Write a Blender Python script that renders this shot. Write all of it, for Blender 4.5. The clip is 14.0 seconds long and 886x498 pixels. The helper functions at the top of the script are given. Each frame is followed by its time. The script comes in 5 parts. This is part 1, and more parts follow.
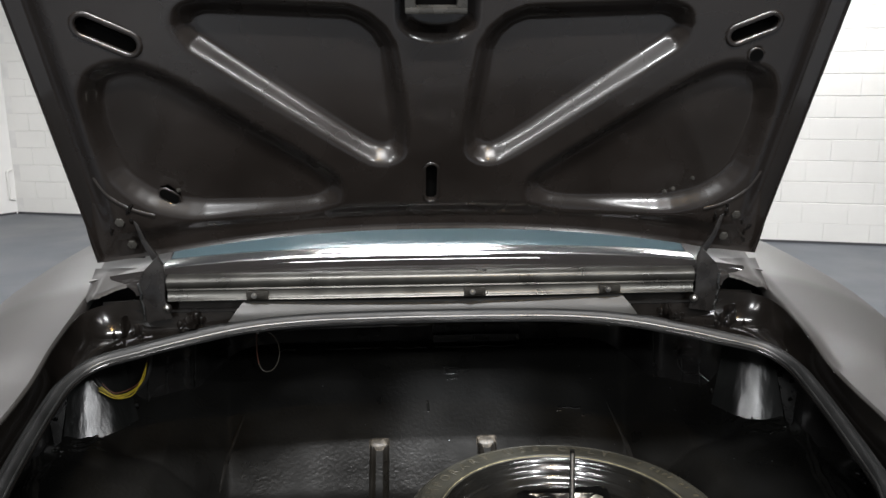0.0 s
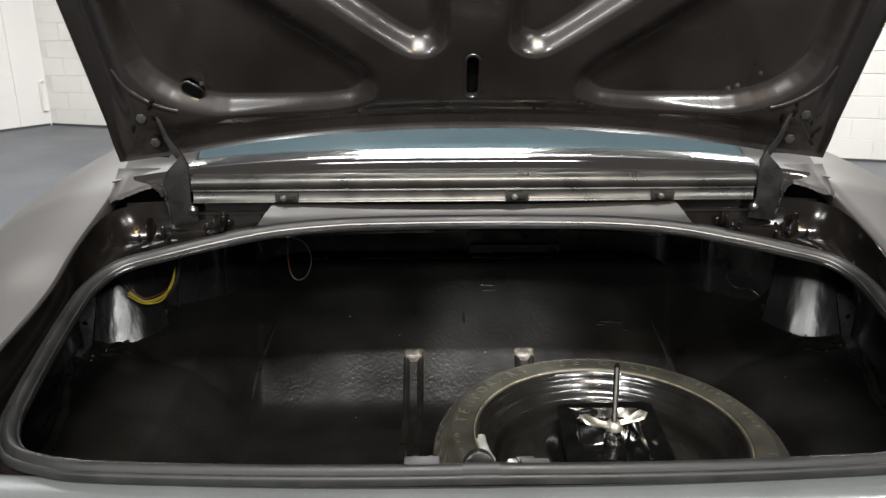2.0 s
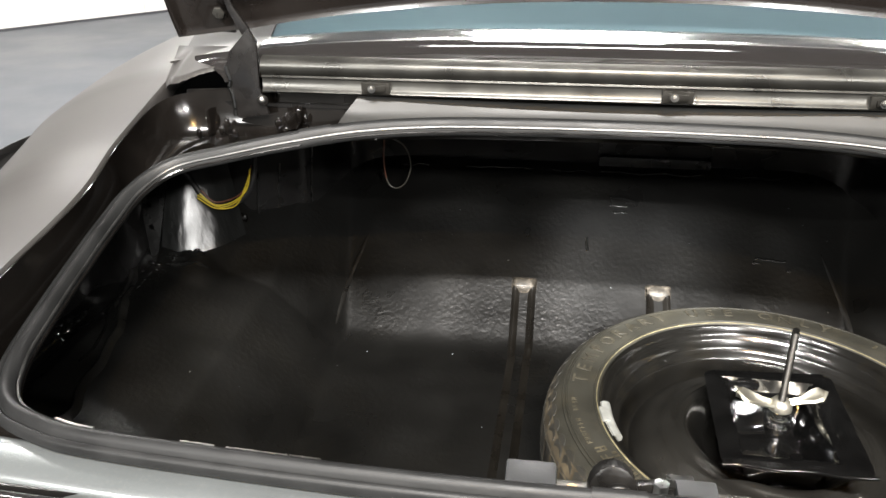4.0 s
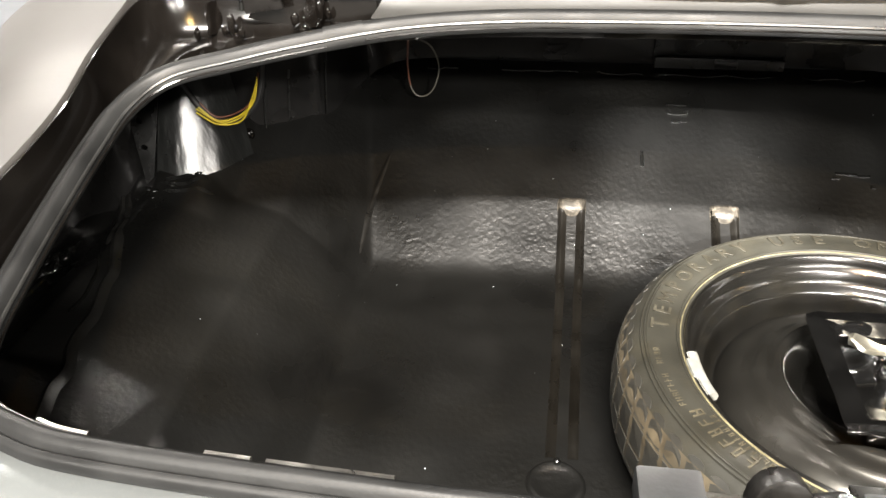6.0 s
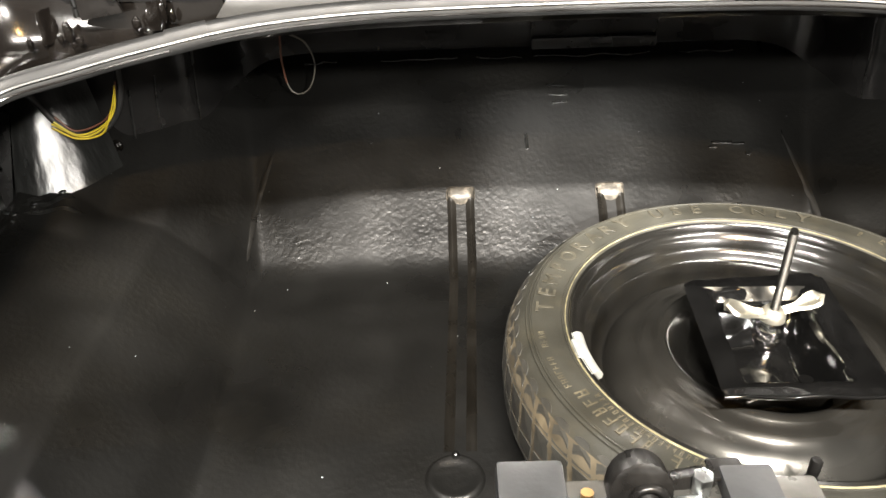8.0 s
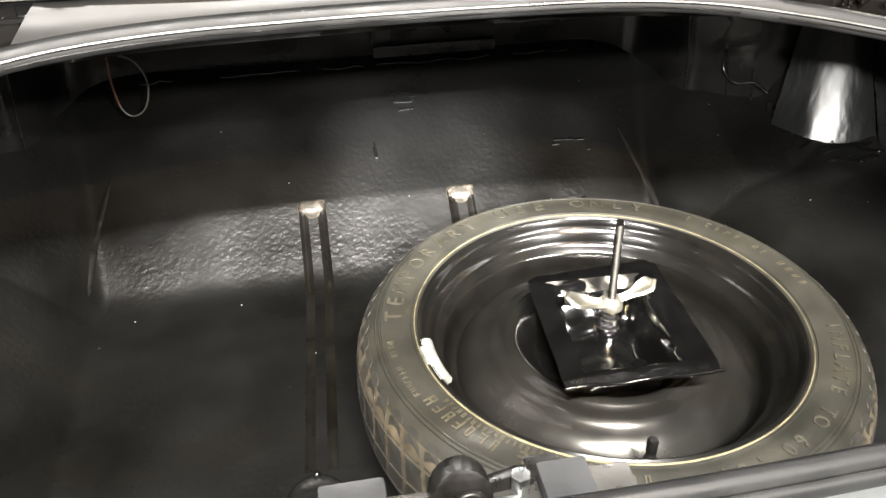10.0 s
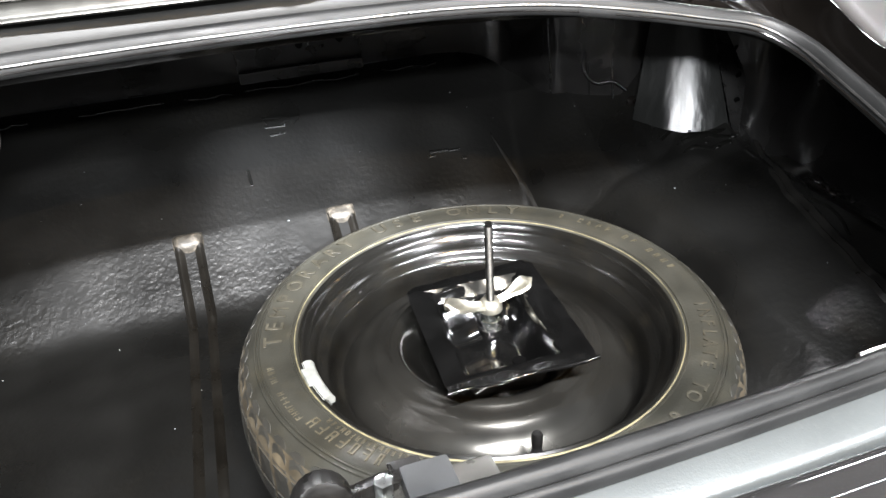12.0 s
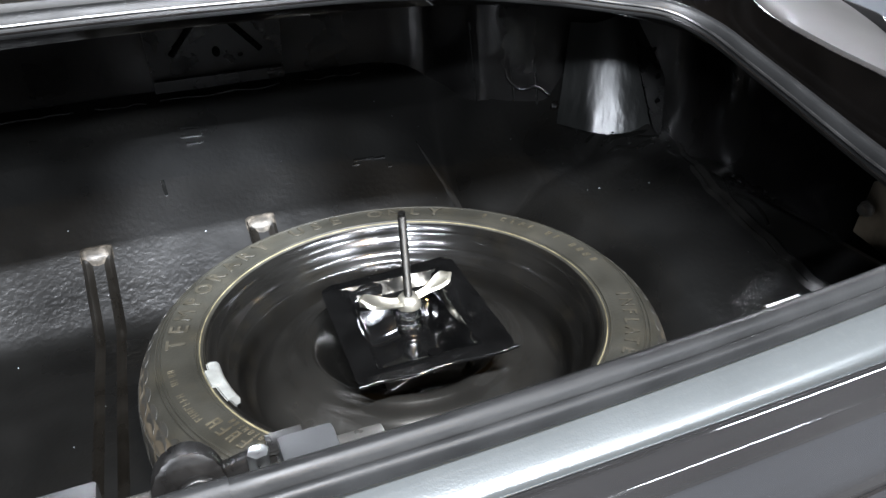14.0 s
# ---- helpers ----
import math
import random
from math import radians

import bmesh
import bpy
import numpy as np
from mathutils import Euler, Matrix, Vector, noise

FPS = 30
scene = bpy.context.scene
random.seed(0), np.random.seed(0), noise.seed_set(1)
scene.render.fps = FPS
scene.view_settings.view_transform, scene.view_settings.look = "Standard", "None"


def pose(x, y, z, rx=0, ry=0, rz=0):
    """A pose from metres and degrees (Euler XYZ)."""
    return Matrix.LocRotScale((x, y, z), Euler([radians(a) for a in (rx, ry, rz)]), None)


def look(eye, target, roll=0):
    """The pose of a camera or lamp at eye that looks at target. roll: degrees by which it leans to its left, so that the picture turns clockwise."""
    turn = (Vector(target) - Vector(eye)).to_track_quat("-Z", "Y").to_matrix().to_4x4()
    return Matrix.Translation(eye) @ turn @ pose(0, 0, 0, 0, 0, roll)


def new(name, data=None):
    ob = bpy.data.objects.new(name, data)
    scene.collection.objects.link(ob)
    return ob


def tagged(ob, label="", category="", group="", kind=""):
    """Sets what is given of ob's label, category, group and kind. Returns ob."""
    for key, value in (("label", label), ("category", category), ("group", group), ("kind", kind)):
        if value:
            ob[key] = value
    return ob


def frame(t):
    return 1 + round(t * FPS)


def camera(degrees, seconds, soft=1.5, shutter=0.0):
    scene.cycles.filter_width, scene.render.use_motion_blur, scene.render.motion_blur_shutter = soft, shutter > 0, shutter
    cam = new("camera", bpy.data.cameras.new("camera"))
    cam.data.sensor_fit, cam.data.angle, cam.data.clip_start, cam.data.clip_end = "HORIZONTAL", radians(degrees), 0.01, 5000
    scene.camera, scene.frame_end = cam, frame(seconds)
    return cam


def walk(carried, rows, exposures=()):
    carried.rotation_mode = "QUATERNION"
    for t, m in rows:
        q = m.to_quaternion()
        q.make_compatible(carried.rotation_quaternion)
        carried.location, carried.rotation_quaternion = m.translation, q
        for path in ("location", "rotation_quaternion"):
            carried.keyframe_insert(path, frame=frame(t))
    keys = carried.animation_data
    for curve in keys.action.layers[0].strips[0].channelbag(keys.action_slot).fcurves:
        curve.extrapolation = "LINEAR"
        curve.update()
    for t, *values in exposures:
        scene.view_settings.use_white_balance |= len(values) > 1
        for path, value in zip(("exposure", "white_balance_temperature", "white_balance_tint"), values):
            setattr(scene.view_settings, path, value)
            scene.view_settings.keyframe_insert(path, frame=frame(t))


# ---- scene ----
cam = camera(60.0, 14.0)
PATH = [
    (0, (-0.054, 0.036, 1.432), (0.057, 1.989, 1.016), -0.2),
    (0.5, (-0.057, 0.038, 1.43), (0.051, 1.978, 0.957), -0.1),
    (1, (-0.057, 0.041, 1.414), (0.036, 1.972, 0.9), -0.2),
    (1.5, (-0.061, 0.06, 1.405), (0.011, 1.977, 0.841), -0.2),
    (2, (-0.063, 0.102, 1.394), (-0.036, 2.002, 0.771), -0.2),
    (2.5, (-0.061, 0.158, 1.382), (-0.102, 2.038, 0.7), -0.0),
    (3, (-0.059, 0.226, 1.368), (-0.185, 2.076, 0.618), 0.1),
    (3.5, (-0.06, 0.284, 1.353), (-0.263, 2.102, 0.543), -0.1),
    (4, (-0.077, 0.339, 1.329), (-0.331, 2.126, 0.469), -0.3),
    (4.2, (-0.086, 0.358, 1.323), (-0.352, 2.132, 0.439), -0.3),
    (6.3, (-0.162, 0.486, 1.279), (-0.366, 2.147, 0.184), -0.9),
    (6.5, (-0.162, 0.49, 1.278), (-0.345, 2.148, 0.175), -0.9),
    (7, (-0.15, 0.498, 1.276), (-0.284, 2.155, 0.164), -1.4),
    (7.5, (-0.132, 0.5, 1.276), (-0.221, 2.161, 0.166), -1.8),
    (8, (-0.113, 0.499, 1.277), (-0.143, 2.167, 0.173), -2.2),
    (8.5, (-0.1, 0.497, 1.279), (-0.062, 2.168, 0.18), -2.4),
    (8.7, (-0.091, 0.5, 1.285), (-0.03, 2.163, 0.177), -2.6),
    (10.8, (-0.053, 0.502, 1.277), (0.313, 2.148, 0.203), -2.4),
    (11, (-0.047, 0.496, 1.277), (0.336, 2.147, 0.215), -3.2),
    (11.5, (-0.039, 0.494, 1.273), (0.399, 2.134, 0.215), -3.2),
    (12, (-0.029, 0.49, 1.267), (0.461, 2.116, 0.21), -3.0),
    (12.5, (-0.02, 0.486, 1.258), (0.515, 2.101, 0.206), -2.6),
    (13, (-0.01, 0.48, 1.244), (0.565, 2.09, 0.206), -2.3),
    (13.5, (-0.002, 0.478, 1.226), (0.603, 2.095, 0.216), -2.2),
    (14, (0.002, 0.479, 1.21), (0.635, 2.109, 0.239), -2.1),
]
EXPOSURES = [(0.0, -0.16, 6200, 10), (1.5, 0.0, 6320, 10), (2.5, 0.18, 6450, 10), (3.5, 0.58, 6500, 10), (4.2, 0.88, 6520, 10), (6.3, 1.50, 6850, 10), (8.7, 1.57, 6850, 10), (10.8, 1.47, 6350, 10), (12.5, 1.25, 6000, 10), (14.0, 0.96, 5750, 10)]
walk(cam, [(t, look(eye, target, roll)) for t, eye, target, roll in PATH], EXPOSURES)

# ---- light ----
world = bpy.data.worlds.new("room_air")
scene.world = world
world.use_nodes = True
world.node_tree.nodes["Background"].inputs[0].default_value = (0.9, 0.95, 1.0, 1)
world.node_tree.nodes["Background"].inputs[1].default_value = 0.05


# ---- materials ----
def mat(name, base, rough=0.5, metal=0.0, coat=0.0, vary=0.25, vscale=6.0, bump=0.0, bscale=200.0, dirt=None, dirt_scale=3.0,
        dirt_amount=0.5, rough_vary=0.1, emission=None, strength=0.0, coat_rough=0.03, spec=0.5, bump_dist=0.002, stretch=None, patchy=0.0):
    m = bpy.data.materials.new(name)
    m.use_nodes = True
    nt = m.node_tree
    n, l = nt.nodes, nt.links
    b = n["Principled BSDF"]
    b.inputs["Base Color"].default_value = (*base, 1)
    b.inputs["Roughness"].default_value = rough
    b.inputs["Metallic"].default_value = metal
    b.inputs["Coat Weight"].default_value = coat
    b.inputs["Coat Roughness"].default_value = coat_rough
    b.inputs["Specular IOR Level"].default_value = spec
    if emission:
        b.inputs["Emission Color"].default_value = (*emission, 1)
        b.inputs["Emission Strength"].default_value = strength
        return m
    geo = n.new("ShaderNodeNewGeometry")
    pos = geo.outputs["Position"]
    big = n.new("ShaderNodeTexNoise")
    big.inputs["Scale"].default_value = vscale
    big.inputs["Detail"].default_value = 6
    l.new(pos, big.inputs["Vector"])
    ramp = n.new("ShaderNodeMapRange")
    ramp.inputs[1].default_value, ramp.inputs[2].default_value = 0.3, 0.7
    ramp.inputs[3].default_value, ramp.inputs[4].default_value = 1 - vary, 1 + vary
    l.new(big.outputs["Fac"], ramp.inputs[0])
    mul = n.new("ShaderNodeVectorMath")
    mul.operation = "SCALE"
    mul.inputs[0].default_value = base
    l.new(ramp.outputs[0], mul.inputs["Scale"])
    colour = mul.outputs[0]
    fine = n.new("ShaderNodeTexNoise")
    fine.inputs["Scale"].default_value = bscale
    fine.inputs["Detail"].default_value = 3
    if stretch:
        grain = n.new("ShaderNodeVectorMath")
        grain.operation = "MULTIPLY"
        grain.inputs[1].default_value = stretch
        l.new(pos, grain.inputs[0])
        l.new(grain.outputs[0], fine.inputs["Vector"])
    else:
        l.new(pos, fine.inputs["Vector"])
    if dirt:
        d = n.new("ShaderNodeTexNoise")
        d.inputs["Scale"].default_value = dirt_scale
        d.inputs["Detail"].default_value = 9
        d.inputs["Roughness"].default_value = 0.65
        l.new(pos, d.inputs["Vector"])
        dr = n.new("ShaderNodeMapRange")
        dr.inputs[1].default_value, dr.inputs[2].default_value = 0.5, 0.75
        dr.inputs[3].default_value, dr.inputs[4].default_value = 0, dirt_amount
        l.new(d.outputs["Fac"], dr.inputs[0])
        mix = n.new("ShaderNodeMix")
        mix.data_type = "RGBA"
        l.new(dr.outputs[0], mix.inputs["Factor"])
        l.new(colour, mix.inputs["A"])
        mix.inputs["B"].default_value = (*dirt, 1)
        colour = mix.outputs["Result"]
    l.new(colour, b.inputs["Base Color"])
    rr = n.new("ShaderNodeMapRange")
    rr.inputs[1].default_value, rr.inputs[2].default_value = 0.3, 0.7
    rr.inputs[3].default_value, rr.inputs[4].default_value = max(0.02, rough - rough_vary), min(1, rough + rough_vary)
    l.new(big.outputs["Fac"], rr.inputs[0])
    l.new(rr.outputs[0], b.inputs["Roughness"])
    if bump:
        bm = n.new("ShaderNodeBump")
        bm.inputs["Strength"].default_value = bump
        bm.inputs["Distance"].default_value = bump_dist
        relief = fine.outputs["Fac"]
        if patchy:
            zone = n.new("ShaderNodeTexNoise")
            zone.inputs["Scale"].default_value = patchy
            zone.inputs["Detail"].default_value = 3
            l.new(pos, zone.inputs["Vector"])
            gain = n.new("ShaderNodeMapRange")
            gain.inputs[1].default_value, gain.inputs[2].default_value = 0.38, 0.62
            gain.inputs[3].default_value, gain.inputs[4].default_value = 0.25, 1.15
            l.new(zone.outputs["Fac"], gain.inputs[0])
            scaled = n.new("ShaderNodeMath")
            scaled.operation = "MULTIPLY"
            l.new(relief, scaled.inputs[0])
            l.new(gain.outputs[0], scaled.inputs[1])
            relief = scaled.outputs[0]
        l.new(relief, bm.inputs["Height"])
        l.new(bm.outputs[0], b.inputs["Normal"])
    return m


M_WALL = mat("painted_block", (0.78, 0.77, 0.74), 0.6, vary=0.05, vscale=1.5, bump=0.4, bscale=60, dirt=(0.6, 0.58, 0.54), dirt_amount=0.25)
M_JOINT = mat("block_joint", (0.73, 0.72, 0.70), 0.8, vary=0.1, bump=0.3, bscale=90)
M_PANELWALL = mat("painted_boards", (0.8, 0.79, 0.77), 0.5, vary=0.04, vscale=1.0, bump=0.1, bscale=30)
M_FLOOR = mat("grey_floor_paint", (0.082, 0.090, 0.103), 0.42, spec=0.35, vary=0.10, vscale=1.2, bump=0.15, bscale=40, dirt=(0.12, 0.12, 0.12), dirt_amount=0.3)
M_CEIL = mat("ceiling_grey", (0.115, 0.118, 0.122), 0.8, vary=0.10, vscale=0.8, bump=0.2, bscale=50)
M_BACKWALL = mat("grey_back_wall", (0.115, 0.112, 0.108), 0.7, vary=0.15, vscale=1.0, bump=0.2, bscale=50)
M_DARK = mat("base_strip", (0.06, 0.06, 0.065), 0.5, vary=0.1)
M_PAINT = mat("dark_grey_gloss_paint", (0.016, 0.0148, 0.0144), 0.10, spec=0.34, coat=0.1, vary=0.1, vscale=3, rough_vary=0.03, bump=0.04, bscale=60, bump_dist=0.001)
M_QUARTER = mat("dark_grey_body_paint", (0.030, 0.0280, 0.0266), 0.5, coat=0.2, coat_rough=0.33, spec=0.35, vary=0.08, vscale=3, rough_vary=0.04, dirt=(0.040, 0.035, 0.031), dirt_scale=4, dirt_amount=0.4, bump=0.03, bscale=300, bump_dist=0.0006)
M_LID = mat("lid_inner_paint", (0.0115, 0.0095, 0.0084), 0.27, spec=0.42, coat=0.35, coat_rough=0.10, vary=0.22, vscale=9, rough_vary=0.07, bump=0.16, bscale=45, bump_dist=0.001)
M_BLACK = mat("black_trunk_paint", (0.0066, 0.0065, 0.0061), 0.315, spec=0.8, vary=0.4, vscale=7, rough_vary=0.08, bump=0.48, bscale=130, bump_dist=0.002, patchy=10.0, dirt=(0.0085, 0.0078, 0.0062), dirt_scale=5, dirt_amount=0.6)
M_ROD = mat("dull_threaded_steel", (0.062, 0.060, 0.056), 0.48, metal=1.0, vary=0.3, vscale=120, bump=0.2, bscale=400, bump_dist=0.0005)
M_CREASE = mat("smooth_black_gloss", (0.006, 0.006, 0.0056), 0.26, spec=0.7, vary=0.5, vscale=30, rough_vary=0.1, bump=0.15, bscale=60, bump_dist=0.001)
M_SEALER = mat("wet_black_sealer", (0.006, 0.006, 0.0055), 0.2, spec=0.9, coat=0.8, coat_rough=0.12, vary=0.3, vscale=40)
M_BLACKWALL = mat("black_boot_wall_gloss", (0.0105, 0.0102, 0.0100), 0.19, spec=0.32, vary=0.4, vscale=9, rough_vary=0.06, bump=0.30, bscale=55, bump_dist=0.0016)
M_GLOSSBLACK = mat("black_gutter_gloss", (0.0048, 0.0041, 0.0036), 0.13, spec=0.30, vary=0.4, vscale=20, rough_vary=0.05, bump=0.12, bscale=30, bump_dist=0.002)
M_RUBBER = mat("grey_black_rubber", (0.0125, 0.0128, 0.013), 0.46, spec=0.26, vary=0.3, vscale=25, rough_vary=0.08, bump=0.2, bscale=300, bump_dist=0.0008)
M_TYRE = mat("tyre_rubber", (0.030, 0.029, 0.0235), 0.46, spec=0.4, vary=0.28, vscale=20, bump=0.3, bscale=350, dirt=(0.056, 0.050, 0.034), dirt_scale=18, dirt_amount=0.5, bump_dist=0.0008)
M_TYREMARK = mat("tyre_lettering", (0.046, 0.042, 0.031), 0.5, vary=0.4, vscale=60)
M_RIM = mat("black_wheel_enamel", (0.0072, 0.0069, 0.0062), 0.18, spec=0.60, coat=0.4, coat_rough=0.05, vary=0.35, vscale=14, rough_vary=0.05, bump=0.05, bscale=90, dirt=(0.022, 0.019, 0.013), dirt_scale=22, dirt_amount=0.35, bump_dist=0.001)
M_DISC = mat("satin_black_disc", (0.072, 0.0695, 0.063), 0.22, metal=0.8, spec=0.5, coat=0.5, coat_rough=0.06, vary=0.35, vscale=13, rough_vary=0.07, bump=0.05, bscale=80, dirt=(0.055, 0.047, 0.032), dirt_scale=20, dirt_amount=0.2, bump_dist=0.001)
M_STEEL = mat("grey_steel", (0.35, 0.34, 0.32), 0.35, metal=1.0, vary=0.2, vscale=60, bump=0.2, bscale=500, bump_dist=0.0005)
M_ZINC = mat("bright_zinc", (0.56, 0.54, 0.46), 0.40, metal=0.9, vary=0.2, vscale=60, bump=0.15, bscale=250, bump_dist=0.0006)
M_LEAD = mat("lead_weight", (0.36, 0.37, 0.35), 0.5, metal=0.3, vary=0.2, vscale=90, bump=0.3, bscale=400, bump_dist=0.0006)
M_CHROME = mat("bright_trim", (0.88, 0.88, 0.87), 0.16, metal=1.0, vary=0.06, vscale=15, rough_vary=0.03)
M_FILLER = mat("satin_metal_strip", (0.046, 0.045, 0.041), 0.31, metal=0.7, vary=0.25, vscale=20, rough_vary=0.06, bump=0.1, bscale=150, bump_dist=0.001)
M_SILL = mat("grey_satin_sill", (0.024, 0.0235, 0.022), 0.40, spec=0.25, vary=0.2, vscale=12, rough_vary=0.06, bump=0.08, bscale=120, bump_dist=0.001)
M_LIP = mat("grey_metallic_lip", (0.165, 0.178, 0.180), 0.30, metal=0.6, coat=0.7, coat_rough=0.05, vary=0.10, vscale=9, rough_vary=0.02, bump=0.35, bscale=700, dirt=(0.22, 0.23, 0.225), dirt_scale=220, dirt_amount=0.35, bump_dist=0.0004)
M_MOULD = mat("gloss_moulding_paint", (0.018, 0.0175, 0.0175), 0.09, spec=0.55, coat=0.5, coat_rough=0.03, vary=0.15, vscale=6, rough_vary=0.03, bump=0.03, bscale=60, bump_dist=0.001)
# blue-grey base colour carries the room's reflection in the glass
M_GLASS = mat("reflection_tinted_glass", (0.185, 0.275, 0.315), 0.04, coat=0.5, vary=0.12, vscale=3, rough_vary=0.02, spec=0.8)
M_YELLOW = mat("yellow_wire", (0.55, 0.42, 0.03), 0.45, vary=0.2, vscale=60)
M_WIREBLACK = mat("black_wire", (0.012, 0.012, 0.012), 0.5, vary=0.2, vscale=60)
M_WIREBROWN = mat("brown_wire", (0.13, 0.05, 0.03), 0.5, vary=0.2, vscale=60)
M_WIREGREY = mat("grey_wire", (0.13, 0.12, 0.10), 0.5, vary=0.2, vscale=60)
# near-black colour that stands in for the shade inside openings
M_HOLE = mat("hole_dark", (0.003, 0.003, 0.003), 0.9, vary=0.1, spec=0.0)
M_BROWN = mat("bare_primer_plate", (0.11, 0.09, 0.065), 0.5, vary=0.35, vscale=40, bump=0.3, bscale=120)
M_LIDSATIN = mat("satin_grey_hardware", (0.07, 0.068, 0.062), 0.3, metal=0.5, vary=0.3, vscale=50, bump=0.2, bscale=200, bump_dist=0.0008)
M_FILLERDARK = mat("clip_metal", (0.035, 0.033, 0.029), 0.22, metal=0.5, vary=0.3, vscale=60)
M_STICKER = mat("sticker_print", (0.55, 0.62, 0.64), 0.6, vary=0.1)
M_WORN = mat("worn_black_paint", (0.055, 0.049, 0.040), 0.45, metal=0.1, vary=0.6, vscale=90, bump=0.35, bscale=250, bump_dist=0.001, dirt=(0.24, 0.21, 0.17), dirt_scale=110, dirt_amount=0.9)
M_BRUSHED = mat("brushed_black_paint", (0.010, 0.0105, 0.010), 0.34, spec=0.7, coat=0.3, coat_rough=0.22, vary=0.3, vscale=12, rough_vary=0.08, bump=0.8, bscale=75, bump_dist=0.002, stretch=(1, 1, 0.22))
M_PLATE = mat("charcoal_paint", (0.010, 0.0098, 0.0096), 0.30, spec=0.35, vary=0.25, vscale=25, bump=0.2, bscale=150, bump_dist=0.001)
M_LATCHGREY = mat("grey_zinc_plate", (0.050, 0.052, 0.054), 0.45, metal=0.5, vary=0.2, vscale=50, bump=0.15, bscale=300, bump_dist=0.0006)
M_LATCHBLACK = mat("black_oily_steel", (0.008, 0.0076, 0.0072), 0.34, spec=0.32, vary=0.4, vscale=60, bump=0.3, bscale=160, bump_dist=0.0012)
M_ZINC2 = mat("blue_zinc", (0.55, 0.57, 0.57), 0.3, metal=1.0, vary=0.2, vscale=80)
M_BRASS = mat("yellow_zinc", (0.45, 0.28, 0.12), 0.35, metal=1.0, vary=0.2, vscale=80)
M_DUST = mat("bead_dust", (0.24, 0.21, 0.12), 0.8, vary=0.5, vscale=70)
M_TREAD = mat("worn_tread", (0.030, 0.0288, 0.0245), 0.55, vary=0.3, vscale=40, dirt=(0.06, 0.052, 0.036), dirt_scale=60, dirt_amount=0.4, bump=0.3, bscale=300, bump_dist=0.0008)
M_HINGE = mat("hinge_paint", (0.0085, 0.0078, 0.0074), 0.28, spec=0.45, coat=0.25, coat_rough=0.12, vary=0.4, vscale=40, bump=0.4, bscale=70, bump_dist=0.0012)
M_FOLD = mat("reflection_fold_metal", (0.70, 0.66, 0.58), 0.20, metal=1.0, vary=0.3, vscale=45, rough_vary=0.1, bump=0.3, bscale=60, bump_dist=0.001)
# lighter than the floor paint; on the weld seams it replaces a highlight
M_CREST = mat("lightened_black_paint", (0.0115, 0.0110, 0.0100), 0.34, spec=0.8, vary=0.4, vscale=25, bump=0.4, bscale=110, bump_dist=0.0015)
M_RUBBEDGE = mat("dark_strip_edge", (0.065, 0.065, 0.064), 0.36, metal=0.8, vary=0.3, vscale=30)
M_RIBWEAR = mat("rust_dusted_black_paint", (0.0068, 0.0060, 0.0048), 0.31, spec=0.75, vary=0.35, vscale=18, bump=0.4, bscale=90, bump_dist=0.0015)
M_TREADBASE = mat("dusty_tread_groove", (0.085, 0.068, 0.042), 0.75, vary=0.5, vscale=60, dirt=(0.030, 0.027, 0.021), dirt_scale=30, dirt_amount=0.8)
M_TYREFINE = mat("tyre_small_print", (0.066, 0.058, 0.038), 0.6, vary=0.4, vscale=60)
M_PLATEGLOSS = mat("gloss_black_plate", (0.0042, 0.0042, 0.0042), 0.10, spec=0.50, vary=0.3, vscale=30, rough_vary=0.04, bump=0.16, bscale=45, bump_dist=0.001)


# ---- mesh helpers ----
def part(name, bm, material, parent=None, label="", smooth=True):
    me = bpy.data.meshes.new(name)
    bmesh.ops.recalc_face_normals(bm, faces=bm.faces[:])
    bm.to_mesh(me)
    bm.free()
    me.materials.append(material)
    if smooth:
        me.shade_smooth()
        me.set_sharp_from_angle(angle=radians(52))
    ob = new(name, me)
    if parent:
        ob.parent = parent
    if label:
        ob["label"] = label
    return ob


def empty(name, label, category, **k):
    e = new(name)
    e.empty_display_size = 0.05
    return tagged(e, label, category, **k)


def box_bm(a, b, bevel=0.0, m=None):
    bm = bmesh.new()
    bmesh.ops.create_cube(bm, size=1)
    for v in bm.verts:
        v.co = Vector([(a[i] + b[i]) / 2 + v.co[i] * (b[i] - a[i]) for i in range(3)])
    if bevel:
        bmesh.ops.bevel(bm, geom=bm.edges[:], offset=bevel, segments=2, affect="EDGES", profile=0.6)
    if m is not None:
        bm.transform(m)
    return bm


def join(*bms):
    out = bmesh.new()
    for b in bms:
        me = bpy.data.meshes.new("tmp")
        b.to_mesh(me)
        b.free()
        out.from_mesh(me)
        bpy.data.meshes.remove(me)
    return out


def grid_bm(f, nu, nv, close_u=False, close_v=False):
    """A sheet of nu x nv points f(i, j)."""
    bm = bmesh.new()
    vs = [[bm.verts.new(f(i, j)) for j in range(nv)] for i in range(nu)]
    for i in range(nu if close_u else nu - 1):
        for j in range(nv if close_v else nv - 1):
            a, b = vs[i][j], vs[(i + 1) % nu][j]
            c, d = vs[(i + 1) % nu][(j + 1) % nv], vs[i][(j + 1) % nv]
            bm.faces.new((a, b, c, d))
    return bm


def thick(bm, t):
    bmesh.ops.recalc_face_normals(bm, faces=bm.faces[:])
    bmesh.ops.solidify(bm, geom=bm.faces[:], thickness=t)
    return bm


